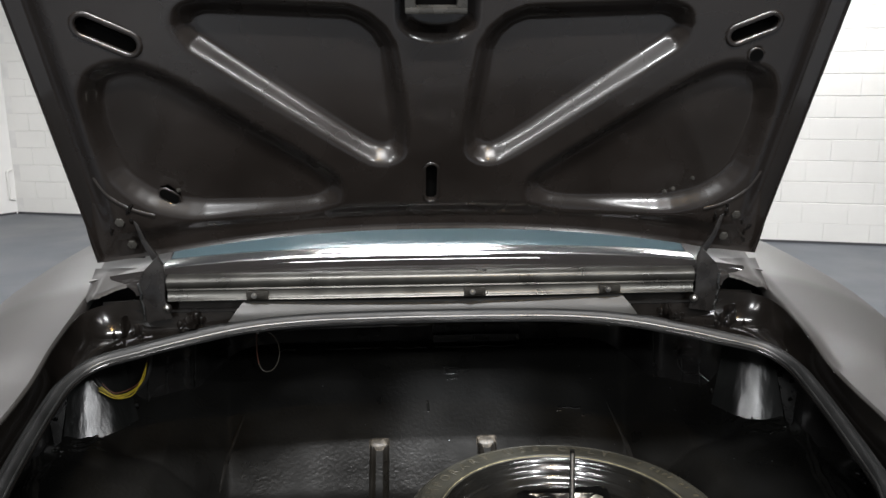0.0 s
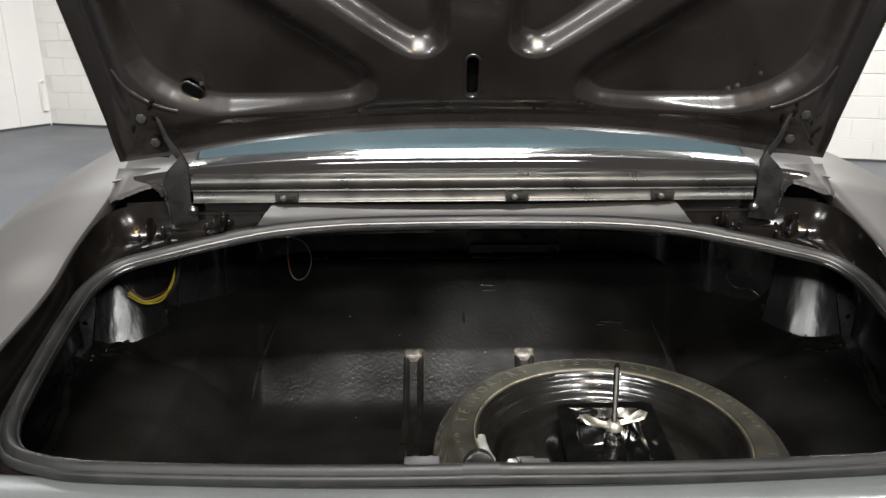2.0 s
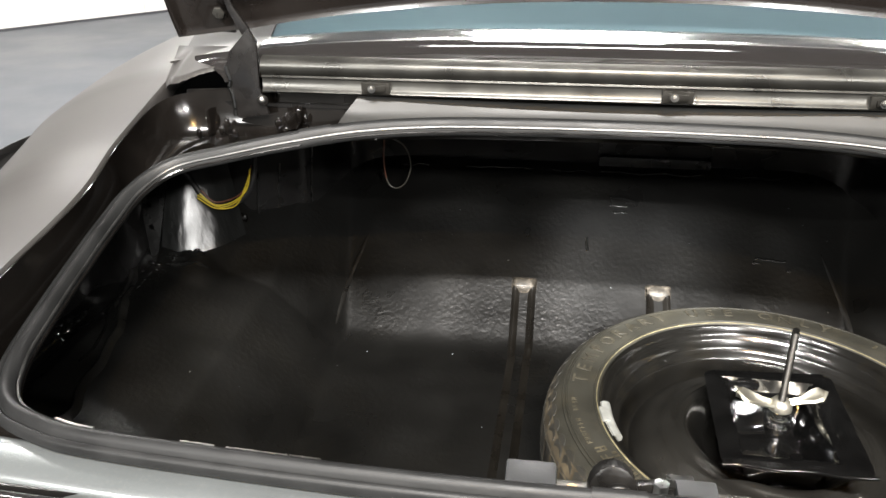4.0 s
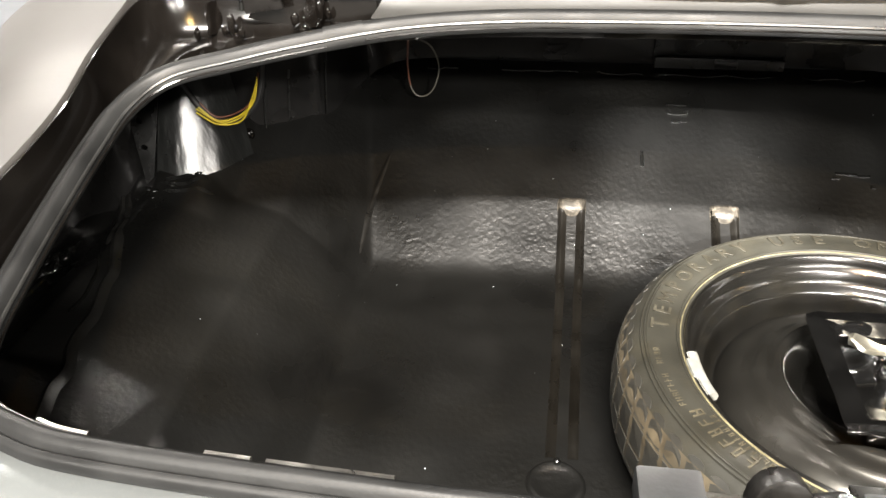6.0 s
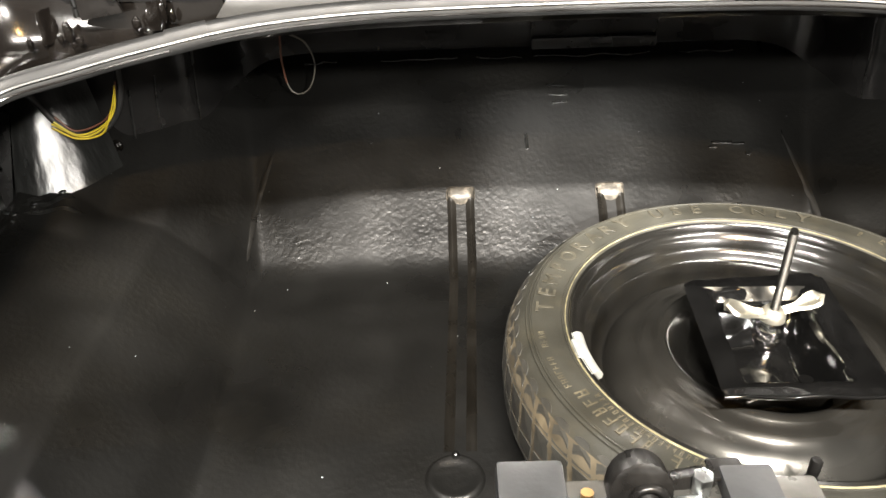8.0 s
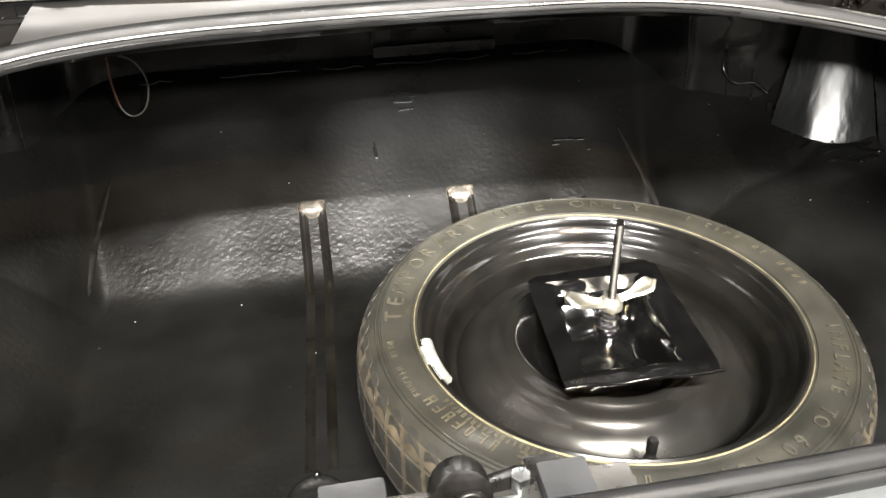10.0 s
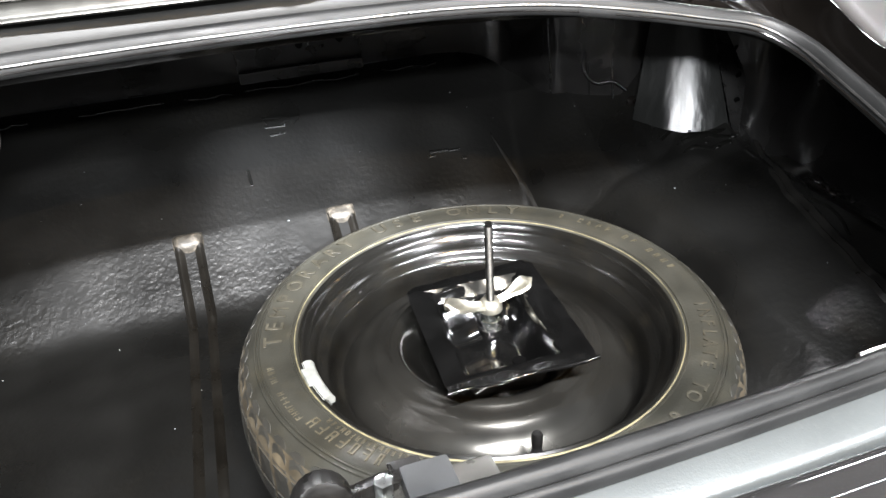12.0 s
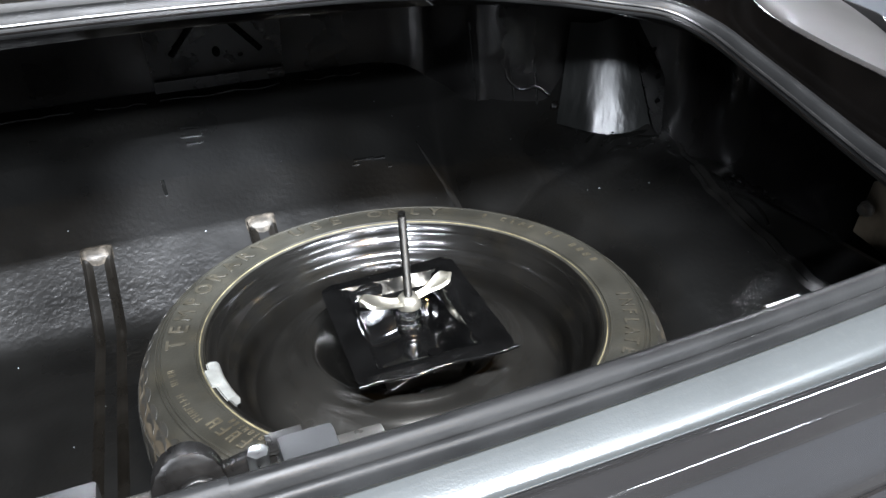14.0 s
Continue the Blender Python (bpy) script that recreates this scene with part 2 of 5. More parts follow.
def smooth_path(pts, n, closed=False):
    """n points at even steps along a Catmull-Rom curve through pts."""
    pts = [Vector(p) for p in pts]
    k = len(pts)
    fine = []
    for i in range(k if closed else k - 1):
        if closed:
            p0, p1, p2, p3 = pts[i - 1], pts[i], pts[(i + 1) % k], pts[(i + 2) % k]
        else:
            p1, p2 = pts[i], pts[i + 1]
            p0 = pts[i - 1] if i else p1 * 2 - p2
            p3 = pts[i + 2] if i + 2 < k else p2 * 2 - p1
        for s in range(24):
            t = s / 24
            fine.append(0.5 * ((2 * p1) + (p2 - p0) * t + (2 * p0 - 5 * p1 + 4 * p2 - p3) * t * t + (3 * p1 - p0 - 3 * p2 + p3) * t ** 3))
    fine.append(fine[0] if closed else pts[-1])
    lens = [0.0]
    for a, b in zip(fine, fine[1:]):
        lens.append(lens[-1] + (b - a).length)
    out, j = [], 0
    for i in range(n):
        s = lens[-1] * i / (n if closed else n - 1)
        while j < len(lens) - 2 and lens[j + 1] < s:
            j += 1
        w = (s - lens[j]) / max(1e-9, lens[j + 1] - lens[j])
        out.append(fine[j].lerp(fine[j + 1], min(1, w)))
    return out


def sweep(path, profile, up=(0, 0, 1), closed=False, caps=True, close_profile=True):
    """Profile points (side, up) carried along a path; side points to the path's right."""
    up = Vector(up)
    bm = bmesh.new()
    n = len(path)
    rows = []
    for i, p in enumerate(path):
        a = path[i - 1] if (i or closed) else p
        b = path[(i + 1) % n] if (i < n - 1 or closed) else p
        t = (b - a).normalized()
        side = t.cross(up)
        side = side.normalized() if side.length > 1e-6 else Vector((1, 0, 0))
        w = side.cross(t).normalized()
        rows.append([bm.verts.new(p + side * s + w * h) for s, h in profile])
    m = len(profile)
    for i in range(n if closed else n - 1):
        for j in range(m if close_profile else m - 1):
            bm.faces.new((rows[i][j], rows[(i + 1) % n][j], rows[(i + 1) % n][(j + 1) % m], rows[i][(j + 1) % m]))
    if caps and not closed and close_profile:
        bm.faces.new(rows[0])
        bm.faces.new(rows[-1])
    return bm


def circle(r, n=10, rx=None):
    return [((rx or r) * math.cos(2 * math.pi * i / n), r * math.sin(2 * math.pi * i / n)) for i in range(n)]


def tube(pts, r, n=40, sides=8, up=(0, 0, 1)):
    return sweep(smooth_path(pts, n), circle(r, sides), up)


def lathe(profile, n=96, centre=(0, 0, 0)):
    """Profile of (radius, z) turned round a vertical axis."""
    c = Vector(centre)
    return grid_bm(lambda i, j: c + Vector((profile[j][0] * math.cos(2 * math.pi * i / n), profile[j][0] * math.sin(2 * math.pi * i / n), profile[j][1])),
                   n, len(profile), close_u=True)


def prism(poly, m, depth, bevel=0.0):
    """A flat polygon (a, b) in the plane of the pose m, given depth along its z."""
    bm = bmesh.new()
    f = bm.faces.new([bm.verts.new((a, b, 0)) for a, b in poly])
    r = bmesh.ops.extrude_face_region(bm, geom=[f])
    bmesh.ops.translate(bm, verts=[v for v in r["geom"] if isinstance(v, bmesh.types.BMVert)], vec=(0, 0, depth))
    if bevel:
        bmesh.ops.bevel(bm, geom=bm.edges[:], offset=bevel, segments=2, affect="EDGES", profile=0.6)
    bm.transform(m)
    return bm


def lerp_table(table, x):
    for (x0, y0), (x1, y1) in zip(table, table[1:]):
        if x <= x1:
            return y0 + (y1 - y0) * max(0, (x - x0) / (x1 - x0))
    return table[-1][1]


def smooth_table(table, x):
    """A smooth curve through the rows of a table."""
    n = len(table)
    if x <= table[0][0]:
        return table[0][1]
    if x >= table[-1][0]:
        return table[-1][1]
    k = max(i for i in range(n - 1) if table[i][0] <= x)

    def slope(i):
        a, b = table[max(0, i - 1)], table[min(n - 1, i + 1)]
        return (b[1] - a[1]) / (b[0] - a[0])
    (x0, y0), (x1, y1) = table[k], table[k + 1]
    h = x1 - x0
    t = (x - x0) / h
    return (2 * t ** 3 - 3 * t * t + 1) * y0 + (t ** 3 - 2 * t * t + t) * h * slope(k) + (3 * t * t - 2 * t ** 3) * y1 + (t ** 3 - t * t) * h * slope(k + 1)


def smoothstep(a, b, x):
    t = min(1, max(0, (x - a) / (b - a)))
    return t * t * (3 - 2 * t)


# ---- room ----
CORNER = Vector((-4.484, 9.112, 0))
BACK = Vector((1, -0.285, 0)).normalized()
LEFT = Vector((-0.60, -0.80, 0)).normalized()
H_ROOM = 3.6


def wall_bm(a, b, h, t, inward):
    d = (b - a).normalized()
    nrm = Vector((-d.y, d.x, 0))
    if nrm.dot(inward - a) > 0:
        nrm = -nrm
    bm = bmesh.new()
    ps = [a, b, b + nrm * t, a + nrm * t]
    f = bm.faces.new([bm.verts.new(p) for p in ps])
    r = bmesh.ops.extrude_face_region(bm, geom=[f])
    bmesh.ops.translate(bm, verts=[v for v in r["geom"] if isinstance(v, bmesh.types.BMVert)], vec=(0, 0, h))
    return bm


INSIDE = Vector((0, 2, 0))
PA = CORNER
PB = CORNER + BACK * 12.5
PC = CORNER + LEFT * 9.0
PD = PC + Vector((2.0, -6.5, 0))
PE = PB + Vector((-1.8, -13.0, 0))
wall_north = tagged(part("wall_north", wall_bm(PA, PB, H_ROOM, 0.2, INSIDE), M_JOINT, smooth=False), "white painted concrete block wall", "wall", kind="structure")
wall_west = tagged(part("wall_west", wall_bm(PC, PA, H_ROOM, 0.2, INSIDE), M_PANELWALL, smooth=False), "white painted boarded wall", "wall", kind="structure")
tagged(part("wall_southwest", wall_bm(PD, PC, H_ROOM, 0.2, INSIDE), M_BACKWALL, smooth=False), "plain grey painted wall", "wall", kind="structure")
tagged(part("wall_south", wall_bm(PE, PD, H_ROOM, 0.2, INSIDE), M_BACKWALL, smooth=False), "plain grey painted wall", "wall", kind="structure")
tagged(part("wall_east", wall_bm(PB, PE, H_ROOM, 0.2, INSIDE), M_BACKWALL, smooth=False), "plain grey painted wall", "wall", kind="structure")
tagged(part("floor", box_bm((-14, -9, -0.1), (12, 13, 0)), M_FLOOR, smooth=False), "dark grey painted concrete floor", "floor", kind="structure")
tagged(part("ceiling", box_bm((-14, -9, H_ROOM), (12, 13, H_ROOM + 0.1)), M_CEIL, smooth=False), "plain grey ceiling", "ceiling", kind="structure")


def ceiling_light(x, y, length, power, colour, turn=0.0, width=0.12, name="tube_light"):
    e = empty(name, "white ceiling tube light fitting", "ceiling light", group="ceiling lights")
    e.location, e.rotation_euler = (x, y, H_ROOM), (0, 0, radians(turn))
    part("housing", box_bm((-length / 2 - 0.03, -width / 2 - 0.02, -0.05), (length / 2 + 0.03, width / 2 + 0.02, -0.0), 0.008), M_PANELWALL, e)
    lamp = bpy.data.lights.new("tube_glow", "AREA")
    lamp.shape, lamp.size, lamp.size_y, lamp.energy, lamp.color = "RECTANGLE", length, width, power, colour
    ob = new("tube_glow", lamp)
    ob.parent, ob.location = e, (0, 0, -0.055)
    return e


WHITE = (1.0, 0.97, 0.93)
for lx in (-3.2, 0.0, 3.2):
    for ly, power in ((-1.0, 200), (2.8, 75), (6.0, 130)):
        if ly > 0 or lx == 0:
            ceiling_light(lx, ly, 1.5, power * (1.0 if ly > 0 else 1.42), WHITE)
        else:
            ceiling_light(lx, -2.9, 1.5, 110, WHITE)


def spotlight(x, y, power, colour, size, label):
    e = empty("ceiling_spotlight", label, "spotlight")
    e.location = (x, y, H_ROOM)
    part("spot_can", lathe([(0.0, 0.0), (size * 0.6, 0.0), (size * 0.65, -0.12), (size * 0.52, -0.12), (size * 0.5, -0.02)], 24), M_PANELWALL, e)
    lamp = bpy.data.lights.new("spot_glow", "AREA")
    lamp.shape, lamp.size, lamp.energy, lamp.color = "DISK", size, power, colour
    ob = new("spot_glow", lamp)
    ob.parent, ob.location = e, (0, 0, -0.125)


for lx in (-2.2, 2.2):
    spotlight(lx, -4.0, 300, (1.0, 0.99, 0.96), 0.62, "round white ceiling lamp")
spotlight(0.55, -1.9, 42, (1.0, 0.62, 0.22), 0.10, "small warm white ceiling spotlight")
# narrow square spot, added to make the bright patch on the boot ramp
framed = empty("ramp_patch_light", "unseen spotlight added for the bright patch on the boot ramp", "spotlight")
framed.location = (0.02, -3.2, H_ROOM)
part("spot_can", lathe([(0.0, 0.0), (0.05, 0.0), (0.055, -0.07), (0.045, -0.07), (0.043, -0.02)], 24), M_PANELWALL, framed)
beam = bpy.data.lights.new("beam", "SPOT")
beam.energy, beam.spot_size, beam.spot_blend, beam.use_square, beam.shadow_soft_size = 3000, radians(3.6), 0.75, True, 0.05
beam_ob = new("beam", beam)
beam_ob.matrix_world = look((0.02, -3.2, H_ROOM - 0.08), (0.070, 1.505, 0.746))

# ---- car: shell round the luggage space ----
car = empty("car", "dark grey glossy coupe with its boot lid open", "car")


INNER = [(0, 1.182, 1.080), (0.10, 1.183, 1.079), (0.20, 1.178, 1.078), (0.29, 1.163, 1.074), (0.373, 1.140, 1.064), (0.437, 1.122, 1.053), (0.490, 1.107, 1.042),
         (0.516, 1.077, 1.026), (0.523, 1.032, 1.009), (0.523, 0.966, 0.990), (0.519, 0.890, 0.970), (0.508, 0.835, 0.962), (0.481, 0.787, 0.960), (0.441, 0.766, 0.960),
         (0.392, 0.756, 0.960), (0.25, 0.747, 0.960), (0.12, 0.742, 0.961), (0, 0.741, 0.962)]
RING = INNER + [(-x, y, z) for x, y, z in INNER[-2:0:-1]]
RIM_Z = [(0.70, 0.955), (0.76, 0.960), (0.835, 0.962), (0.89, 0.970), (0.966, 0.990), (1.032, 1.009), (1.077, 1.026), (1.107, 1.042), (1.14, 1.064), (1.183, 1.080), (1.25, 1.10)]


def plane_z(y, lift=0.0):
    return lerp_table(RIM_Z, y) + lift


NR = 300
EDGE_LINE = smooth_path(RING, NR, closed=True)


def ring_offset(d, lift):
    out = []
    for i, p in enumerate(EDGE_LINE):
        t = (EDGE_LINE[(i + 1) % NR] - EDGE_LINE[i - 1])
        n = Vector((t.y, -t.x, 0)).normalized()
        if n.dot(p - Vector((0, 0.98, 0))) < 0:
            n = -n
        q = p + n * d
        out.append(Vector((q.x, q.y, p.z + lift)))
    return out


SEAL = ring_offset(0.0085, -0.004)


def outer_edge(p):
    """The line where the gutter ends at the outer panels."""
    dx, dy = p.x, p.y - 0.96
    k = 12
    a = (abs(dx / 0.5455) ** k + abs(dy / (0.262 if dy > 0 else 0.236)) ** k) ** (-1 / k)
    x, y = dx * a, 0.96 + dy * a
    return Vector((x, y, smooth_table(EDGE_Z, y) if dy > -0.19 else plane_z(y, -0.008)))


EDGE_Z = [(0.5, 0.94), (0.66, 0.955), (0.74, 0.985), (0.82, 1.010), (0.89, 1.024), (0.97, 1.036), (1.03, 1.049), (1.084, 1.070), (1.13, 1.083), (1.23, 1.109), (1.27, 1.119), (1.5, 1.136), (2.0, 1.135), (3.0, 1.10), (4.0, 1.05), (5.0, 0.93)]

# weatherstrip: bulb, carrier and inner lip
bulb = [(-0.0090, -0.0045), (-0.0095, -0.001), (-0.008, 0.003), (-0.0065, 0.006), (-0.005, 0.011), (-0.001, 0.0138), (0.0025, 0.0132), (0.005, 0.0095), (0.0066, 0.0062), (0.0084, 0.0080), (0.0106, 0.0076),
        (0.0125, 0.005), (0.0125, -0.001), (0.006, -0.003), (-0.004, -0.004), (-0.0075, -0.0055)]
seal_ob = part("weatherstrip", sweep([p for p in SEAL], [(-s, h) for s, h in bulb], closed=True), M_RUBBER, car, "grey-black rubber weatherstrip round the opening")

# metal bead in place of the highlight on the black carrier
part("carrier_edge", sweep([p + Vector((0, 0, 0.0005)) for p in ring_offset(0.0005, 0.0)], circle(0.0015, 6), closed=True), M_RUBBEDGE, seal_ob, "thin metal bead for the highlight on the weatherstrip's edge")

# butt joints, slightly swollen and stepped
for jx, jy in ((-0.020, 0.727), (-0.338, 1.154), (0.333, 1.152)):
    k0 = min(range(NR), key=lambda k: (SEAL[k].x - jx) ** 2 + (SEAL[k].y - jy) ** 2)
    seg = [SEAL[(k0 + d) % NR] for d in range(-2, 3)]
    part("seal_joint", sweep(smooth_path(seg, 12), [(-s * 1.05, h * 1.07 + 0.0003) for s, h in bulb]), M_RUBBER, seal_ob, "swollen butt joint of the rubber strip")

# pinch flange and gutter
loops = [ring_offset(0.0020, -0.0065), ring_offset(0.0005, -0.0050), ring_offset(0.002, -0.003), ring_offset(0.012, -0.004), ring_offset(0.020, -0.010)]
edge = [outer_edge(p) for p in SEAL]
low = [Vector((*a.lerp(b, 0.30).xy, a.z - 0.012)) for a, b in zip(loops[4], edge)]
low2 = [Vector((*a.lerp(b, 0.72).xy, a.z - 0.010)) for a, b in zip(loops[4], edge)]
rise = [Vector((*a.lerp(b, 0.93).xy, a.z + 0.25 * max(0, b.z - a.z) - 0.004)) for a, b in zip(loops[4], edge)]
drop = [b + Vector((0, 0, -0.002)) for b in edge]
near = [1 - smoothstep(0.752, 0.80, p.y) for p in EDGE_LINE]
for line, dip in ((loops[4], 0.004), (low, 0.006), (low2, 0.006), (rise, 0.012), (drop, 0.020)):
    for k, w in enumerate(near):
        q = loops[3][k] + Vector((0, 0, -dip - 0.006))
        line[k] = line[k].lerp(Vector((q.x, q.y - dip * 0.2, q.z)), w)
loops += [low, low2, rise, drop]
part("gutter", thick(grid_bm(lambda i, j: loops[j][i], NR, len(loops), close_u=True), 0.0015), M_GLOSSBLACK, car, "black painted drain gutter")

# quarter panels


CROWN = [(0.6, 0.36), (0.9, 0.40), (1.25, 0.48), (1.5, 0.60), (1.8, 0.70), (2.1, 0.66), (2.5, 0.5), (3.2, 0.40), (4.4, 0.38), (5.0, 0.26)]


def quarter_point(side, y, s):
    """A broad crown that turns down with a growing bend."""
    r = smooth_table(CROWN, y) * (0.955 + 0.105 * side)
    a0, a1, n = radians(5), radians(86), 40
    x, z = 0.548, smooth_table(EDGE_Z, y)
    steps = s * n
    k = 0
    while k < steps:
        f = min(1.0, steps - k)
        a = a0 + (a1 - a0) * (k + f / 2) / n
        rr = r + (0.16 - r) * smoothstep(radians(22), radians(50), a)
        d = rr * (a1 - a0) / n * f
        x += d * math.cos(a)
        z -= d * math.sin(a)
        k += 1
    return Vector((side * x, y, z))


for side in (-1, 1):
    ys = [0.66 + 0.02 * i for i in range(80)] + [2.26 + 0.1 * i for i in range(28)]

    def f(i, j, side=side, ys=ys):
        y = ys[i]
        if j == 0:
            p = quarter_point(side, y, 0)
            return p + Vector((0, 0, -0.022))
        if j == 1:
            p = quarter_point(side, y, 0)
            return p + Vector((-side * 0.001, 0, -0.004))
        if j <= 26:
            return quarter_point(side, y, 0.004 + 0.996 * ((j - 2) / 24) ** 1.15)
        p = quarter_point(side, y, 1)
        return Vector((p.x - side * 0.03 * (j - 26) ** 1.3 / 3, y, p.z - 0.15 * (j - 26)))

    part("quarter_panel", thick(grid_bm(f, len(ys), 30), 0.003), M_QUARTER, car, "glossy dark grey quarter panel")

# filler panel between lid and rear window
FILL = [(1.206, 1.106), (1.2, 1.107), (1.1975, 1.109), (1.199, 1.1115), (1.2008, 1.113), (1.2012, 1.124), (1.1985, 1.1255), (1.2, 1.1275), (1.198, 1.130), (1.1965, 1.135), (1.1975, 1.141), (1.2015, 1.146), (1.209, 1.149)]
part("filler_edge", thick(grid_bm(lambda i, j: Vector((-0.413 + 0.826 * i / 60, FILL[j][0], FILL[j][1])), 61, len(FILL)), 0.0012), M_FILLER, car,
     "bright satin edge strip of the filler panel")
DECK = [(1.2065, 1.146), (1.208, 1.149), (1.212, 1.1522), (1.218, 1.1562), (1.2245, 1.160), (1.231, 1.1632), (1.240, 1.1650), (1.2475, 1.1658)]


def deck_point(i, j, n=60):
    s = -1 + 2 * i / n
    y, z = DECK[j]
    return Vector((s * (0.46 + 0.075 * smoothstep(1.2, 1.26, y)), y, z - 0.030 * abs(s) ** 3))


part("filler_panel", thick(grid_bm(deck_point, 61, len(DECK)), 0.002), M_PAINT, car, "glossy dark grey rounded panel below the rear window")
TRIM = [(1.2455, 1.162), (1.2462, 1.1660), (1.248, 1.1672), (1.257, 1.1688), (1.268, 1.1704), (1.280, 1.1718), (1.289, 1.1716), (1.293, 1.168)]
part("window_trim", thick(grid_bm(lambda i, j: Vector(((-1 + 2 * i / 60) * 0.431, TRIM[j][0], TRIM[j][1] - 0.016 * abs(-1 + 2 * i / 60) ** 3)), 61, len(TRIM)), 0.0015), M_CHROME, car, "bright window trim")
part("rear_window", thick(grid_bm(lambda i, j: Vector(((-1 + 2 * i / 40) * (0.52 - 0.009 * j), 1.291 + 0.058 * j, 1.166 + 0.024 * j - 0.028 * abs(-1 + 2 * i / 40) ** 3)), 41, 8), 0.005), M_GLASS, car, "rear window glass, the ceiling's reflection in its blue-grey colour")

# the rest of the body, ahead of the rear window
def glass_edge(y):
    j = (y - 1.291) / 0.058
    return 0.52 - 0.009 * j, 1.138 + 0.024 * j


ROOF = [(1.66, 1.318), (1.72, 1.336), (1.9, 1.362), (2.2, 1.376), (2.5, 1.372), (2.8, 1.345), (2.9, 1.328)]
part("roof", thick(grid_bm(lambda i, j: Vector(((-1 + i / 12) * 0.465, ROOF[j][0], ROOF[j][1] - 0.045 * abs(-1 + i / 12) ** 3)), 25, len(ROOF)), 0.003), M_QUARTER, car, "dark grey painted roof")
part("windscreen", thick(grid_bm(lambda i, j: Vector(((-1 + i / 12) * (0.465 + 0.012 * j), 2.905 + 0.09 * j + 0.02 * (1 - (-1 + i / 12) ** 2), 1.322 - 0.038 * j - 0.040 * abs(-1 + i / 12) ** 3)), 25, 7), 0.005), M_GLASS, car, "tinted windscreen glass")
part("bonnet", thick(grid_bm(lambda i, j: Vector(((-1 + i / 12) * 0.545, 3.47 + 0.15 * j, smooth_table(EDGE_Z, 3.47 + 0.15 * j) + 0.022 * (1 - (-1 + i / 12) ** 2))), 25, 11), 0.003), M_QUARTER, car, "dark grey painted bonnet")
part("front_panel", box_bm((-0.66, 4.955, 0.42), (0.66, 4.985, 0.93), 0.012), M_QUARTER, car, "dark grey nose panel")
for side in (-1, 1):
    def pillar(i, j, side=side):
        y = 1.30 + 0.36 * i / 9
        gx, gz = glass_edge(y)
        q = quarter_point(side, y, 0)
        return Vector((side * gx, y, gz)).lerp(Vector((side * (abs(q.x) + 0.002), y, q.z - 0.004)), j / 4)
    part("rear_pillar", thick(grid_bm(pillar, 10, 5), 0.003), M_QUARTER, car, "dark grey rear roof pillar")

    def side_window(i, j, side=side):
        y = 1.67 + 1.22 * i / 10
        z1 = smooth_table(EDGE_Z, y)
        return Vector((side * (0.548 - 0.083 * j / 4), y, z1 + (smooth_table(ROOF, y) - 0.045 - z1) * j / 4))
    part("side_window", thick(grid_bm(side_window, 11, 5), 0.005), M_GLASS, car, "tinted side window glass")

# sill panel below the filler, part of the gutter's front
SILL = [(1.184, 1.0775, 0.320), (1.191, 1.0830, 0.316), (1.1965, 1.0900, 0.311), (1.2010, 1.0975, 0.305), (1.2060, 1.1055, 0.298), (1.213, 1.1100, 0.291), (1.225, 1.1105, 0.29)]
part("front_sill", thick(grid_bm(lambda i, j: Vector(((-1 + 2 * i / 40) * SILL[j][2], SILL[j][0] + 0.016 * (1 - (-1 + 2 * i / 40) ** 2), SILL[j][1])), 41, len(SILL)), 0.0015), M_SILL, car, "pale satin sill strip behind the weatherstrip")

# rear lip, moulding and tail panel
TAIL = [(0.745, 0.944), (0.739, 0.951), (0.735, 0.952), (0.710, 0.947), (0.705, 0.942), (0.703, 0.928)]
MOULD = [(0.7015, 0.930), (0.7010, 0.9430), (0.6995, 0.9462), (0.6975, 0.9472), (0.6928, 0.9480), (0.6912, 0.9476), (0.6902, 0.9465), (0.6842, 0.9441), (0.6828, 0.9433), (0.6819, 0.9420), (0.6784, 0.9378),
         (0.6774, 0.9364), (0.6767, 0.9340), (0.6745, 0.920), (0.671, 0.904), (0.665, 0.894)]
PANEL = [(0.664, 0.896), (0.662, 0.85), (0.666, 0.74), (0.68, 0.58), (0.71, 0.45)]


def across(table, half, n, bow=0.02):
    def f(i, j):
        s = -1 + 2 * i / (n - 1)
        y, z = table[j]
        return Vector((s * half, y + bow * abs(s) ** 3, z))
    return grid_bm(f, n, len(table))


part("rear_lip", thick(across(TAIL, 0.53, 41), 0.0015), M_LIP, car, "glossy grey flat lip behind the weatherstrip")
def between(table, x0, x1, n, bow=0.04):
    def f(i, j):
        x = x0 + (x1 - x0) * i / (n - 1)
        y, z = table[j]
        return Vector((x, y + bow * abs(x / 0.84) ** 3, z))
    return grid_bm(f, n, len(table))


for x0, x1 in ((-0.84, -0.3875), (-0.384, 0.384), (0.3875, 0.84)):
    part("tail_moulding", thick(between(MOULD, x0, x1, 41), 0.0015), M_MOULD, car, "rounded glossy tail moulding")
part("tail_panel", thick(across(PANEL, 0.84, 41, 0.04), 0.002), M_PAINT, car, "dark glossy tail panel")


# luggage floor: deep well, forward ramp, raised sides
SIDE = [(0, 0.3), (0.352, 0.60), (0.42, 0.696), (0.495, 0.764), (0.60, 0.798), (0.65, 0.813), (0.685, 0.795), (0.72, 0.762), (0.80, 0.74)]


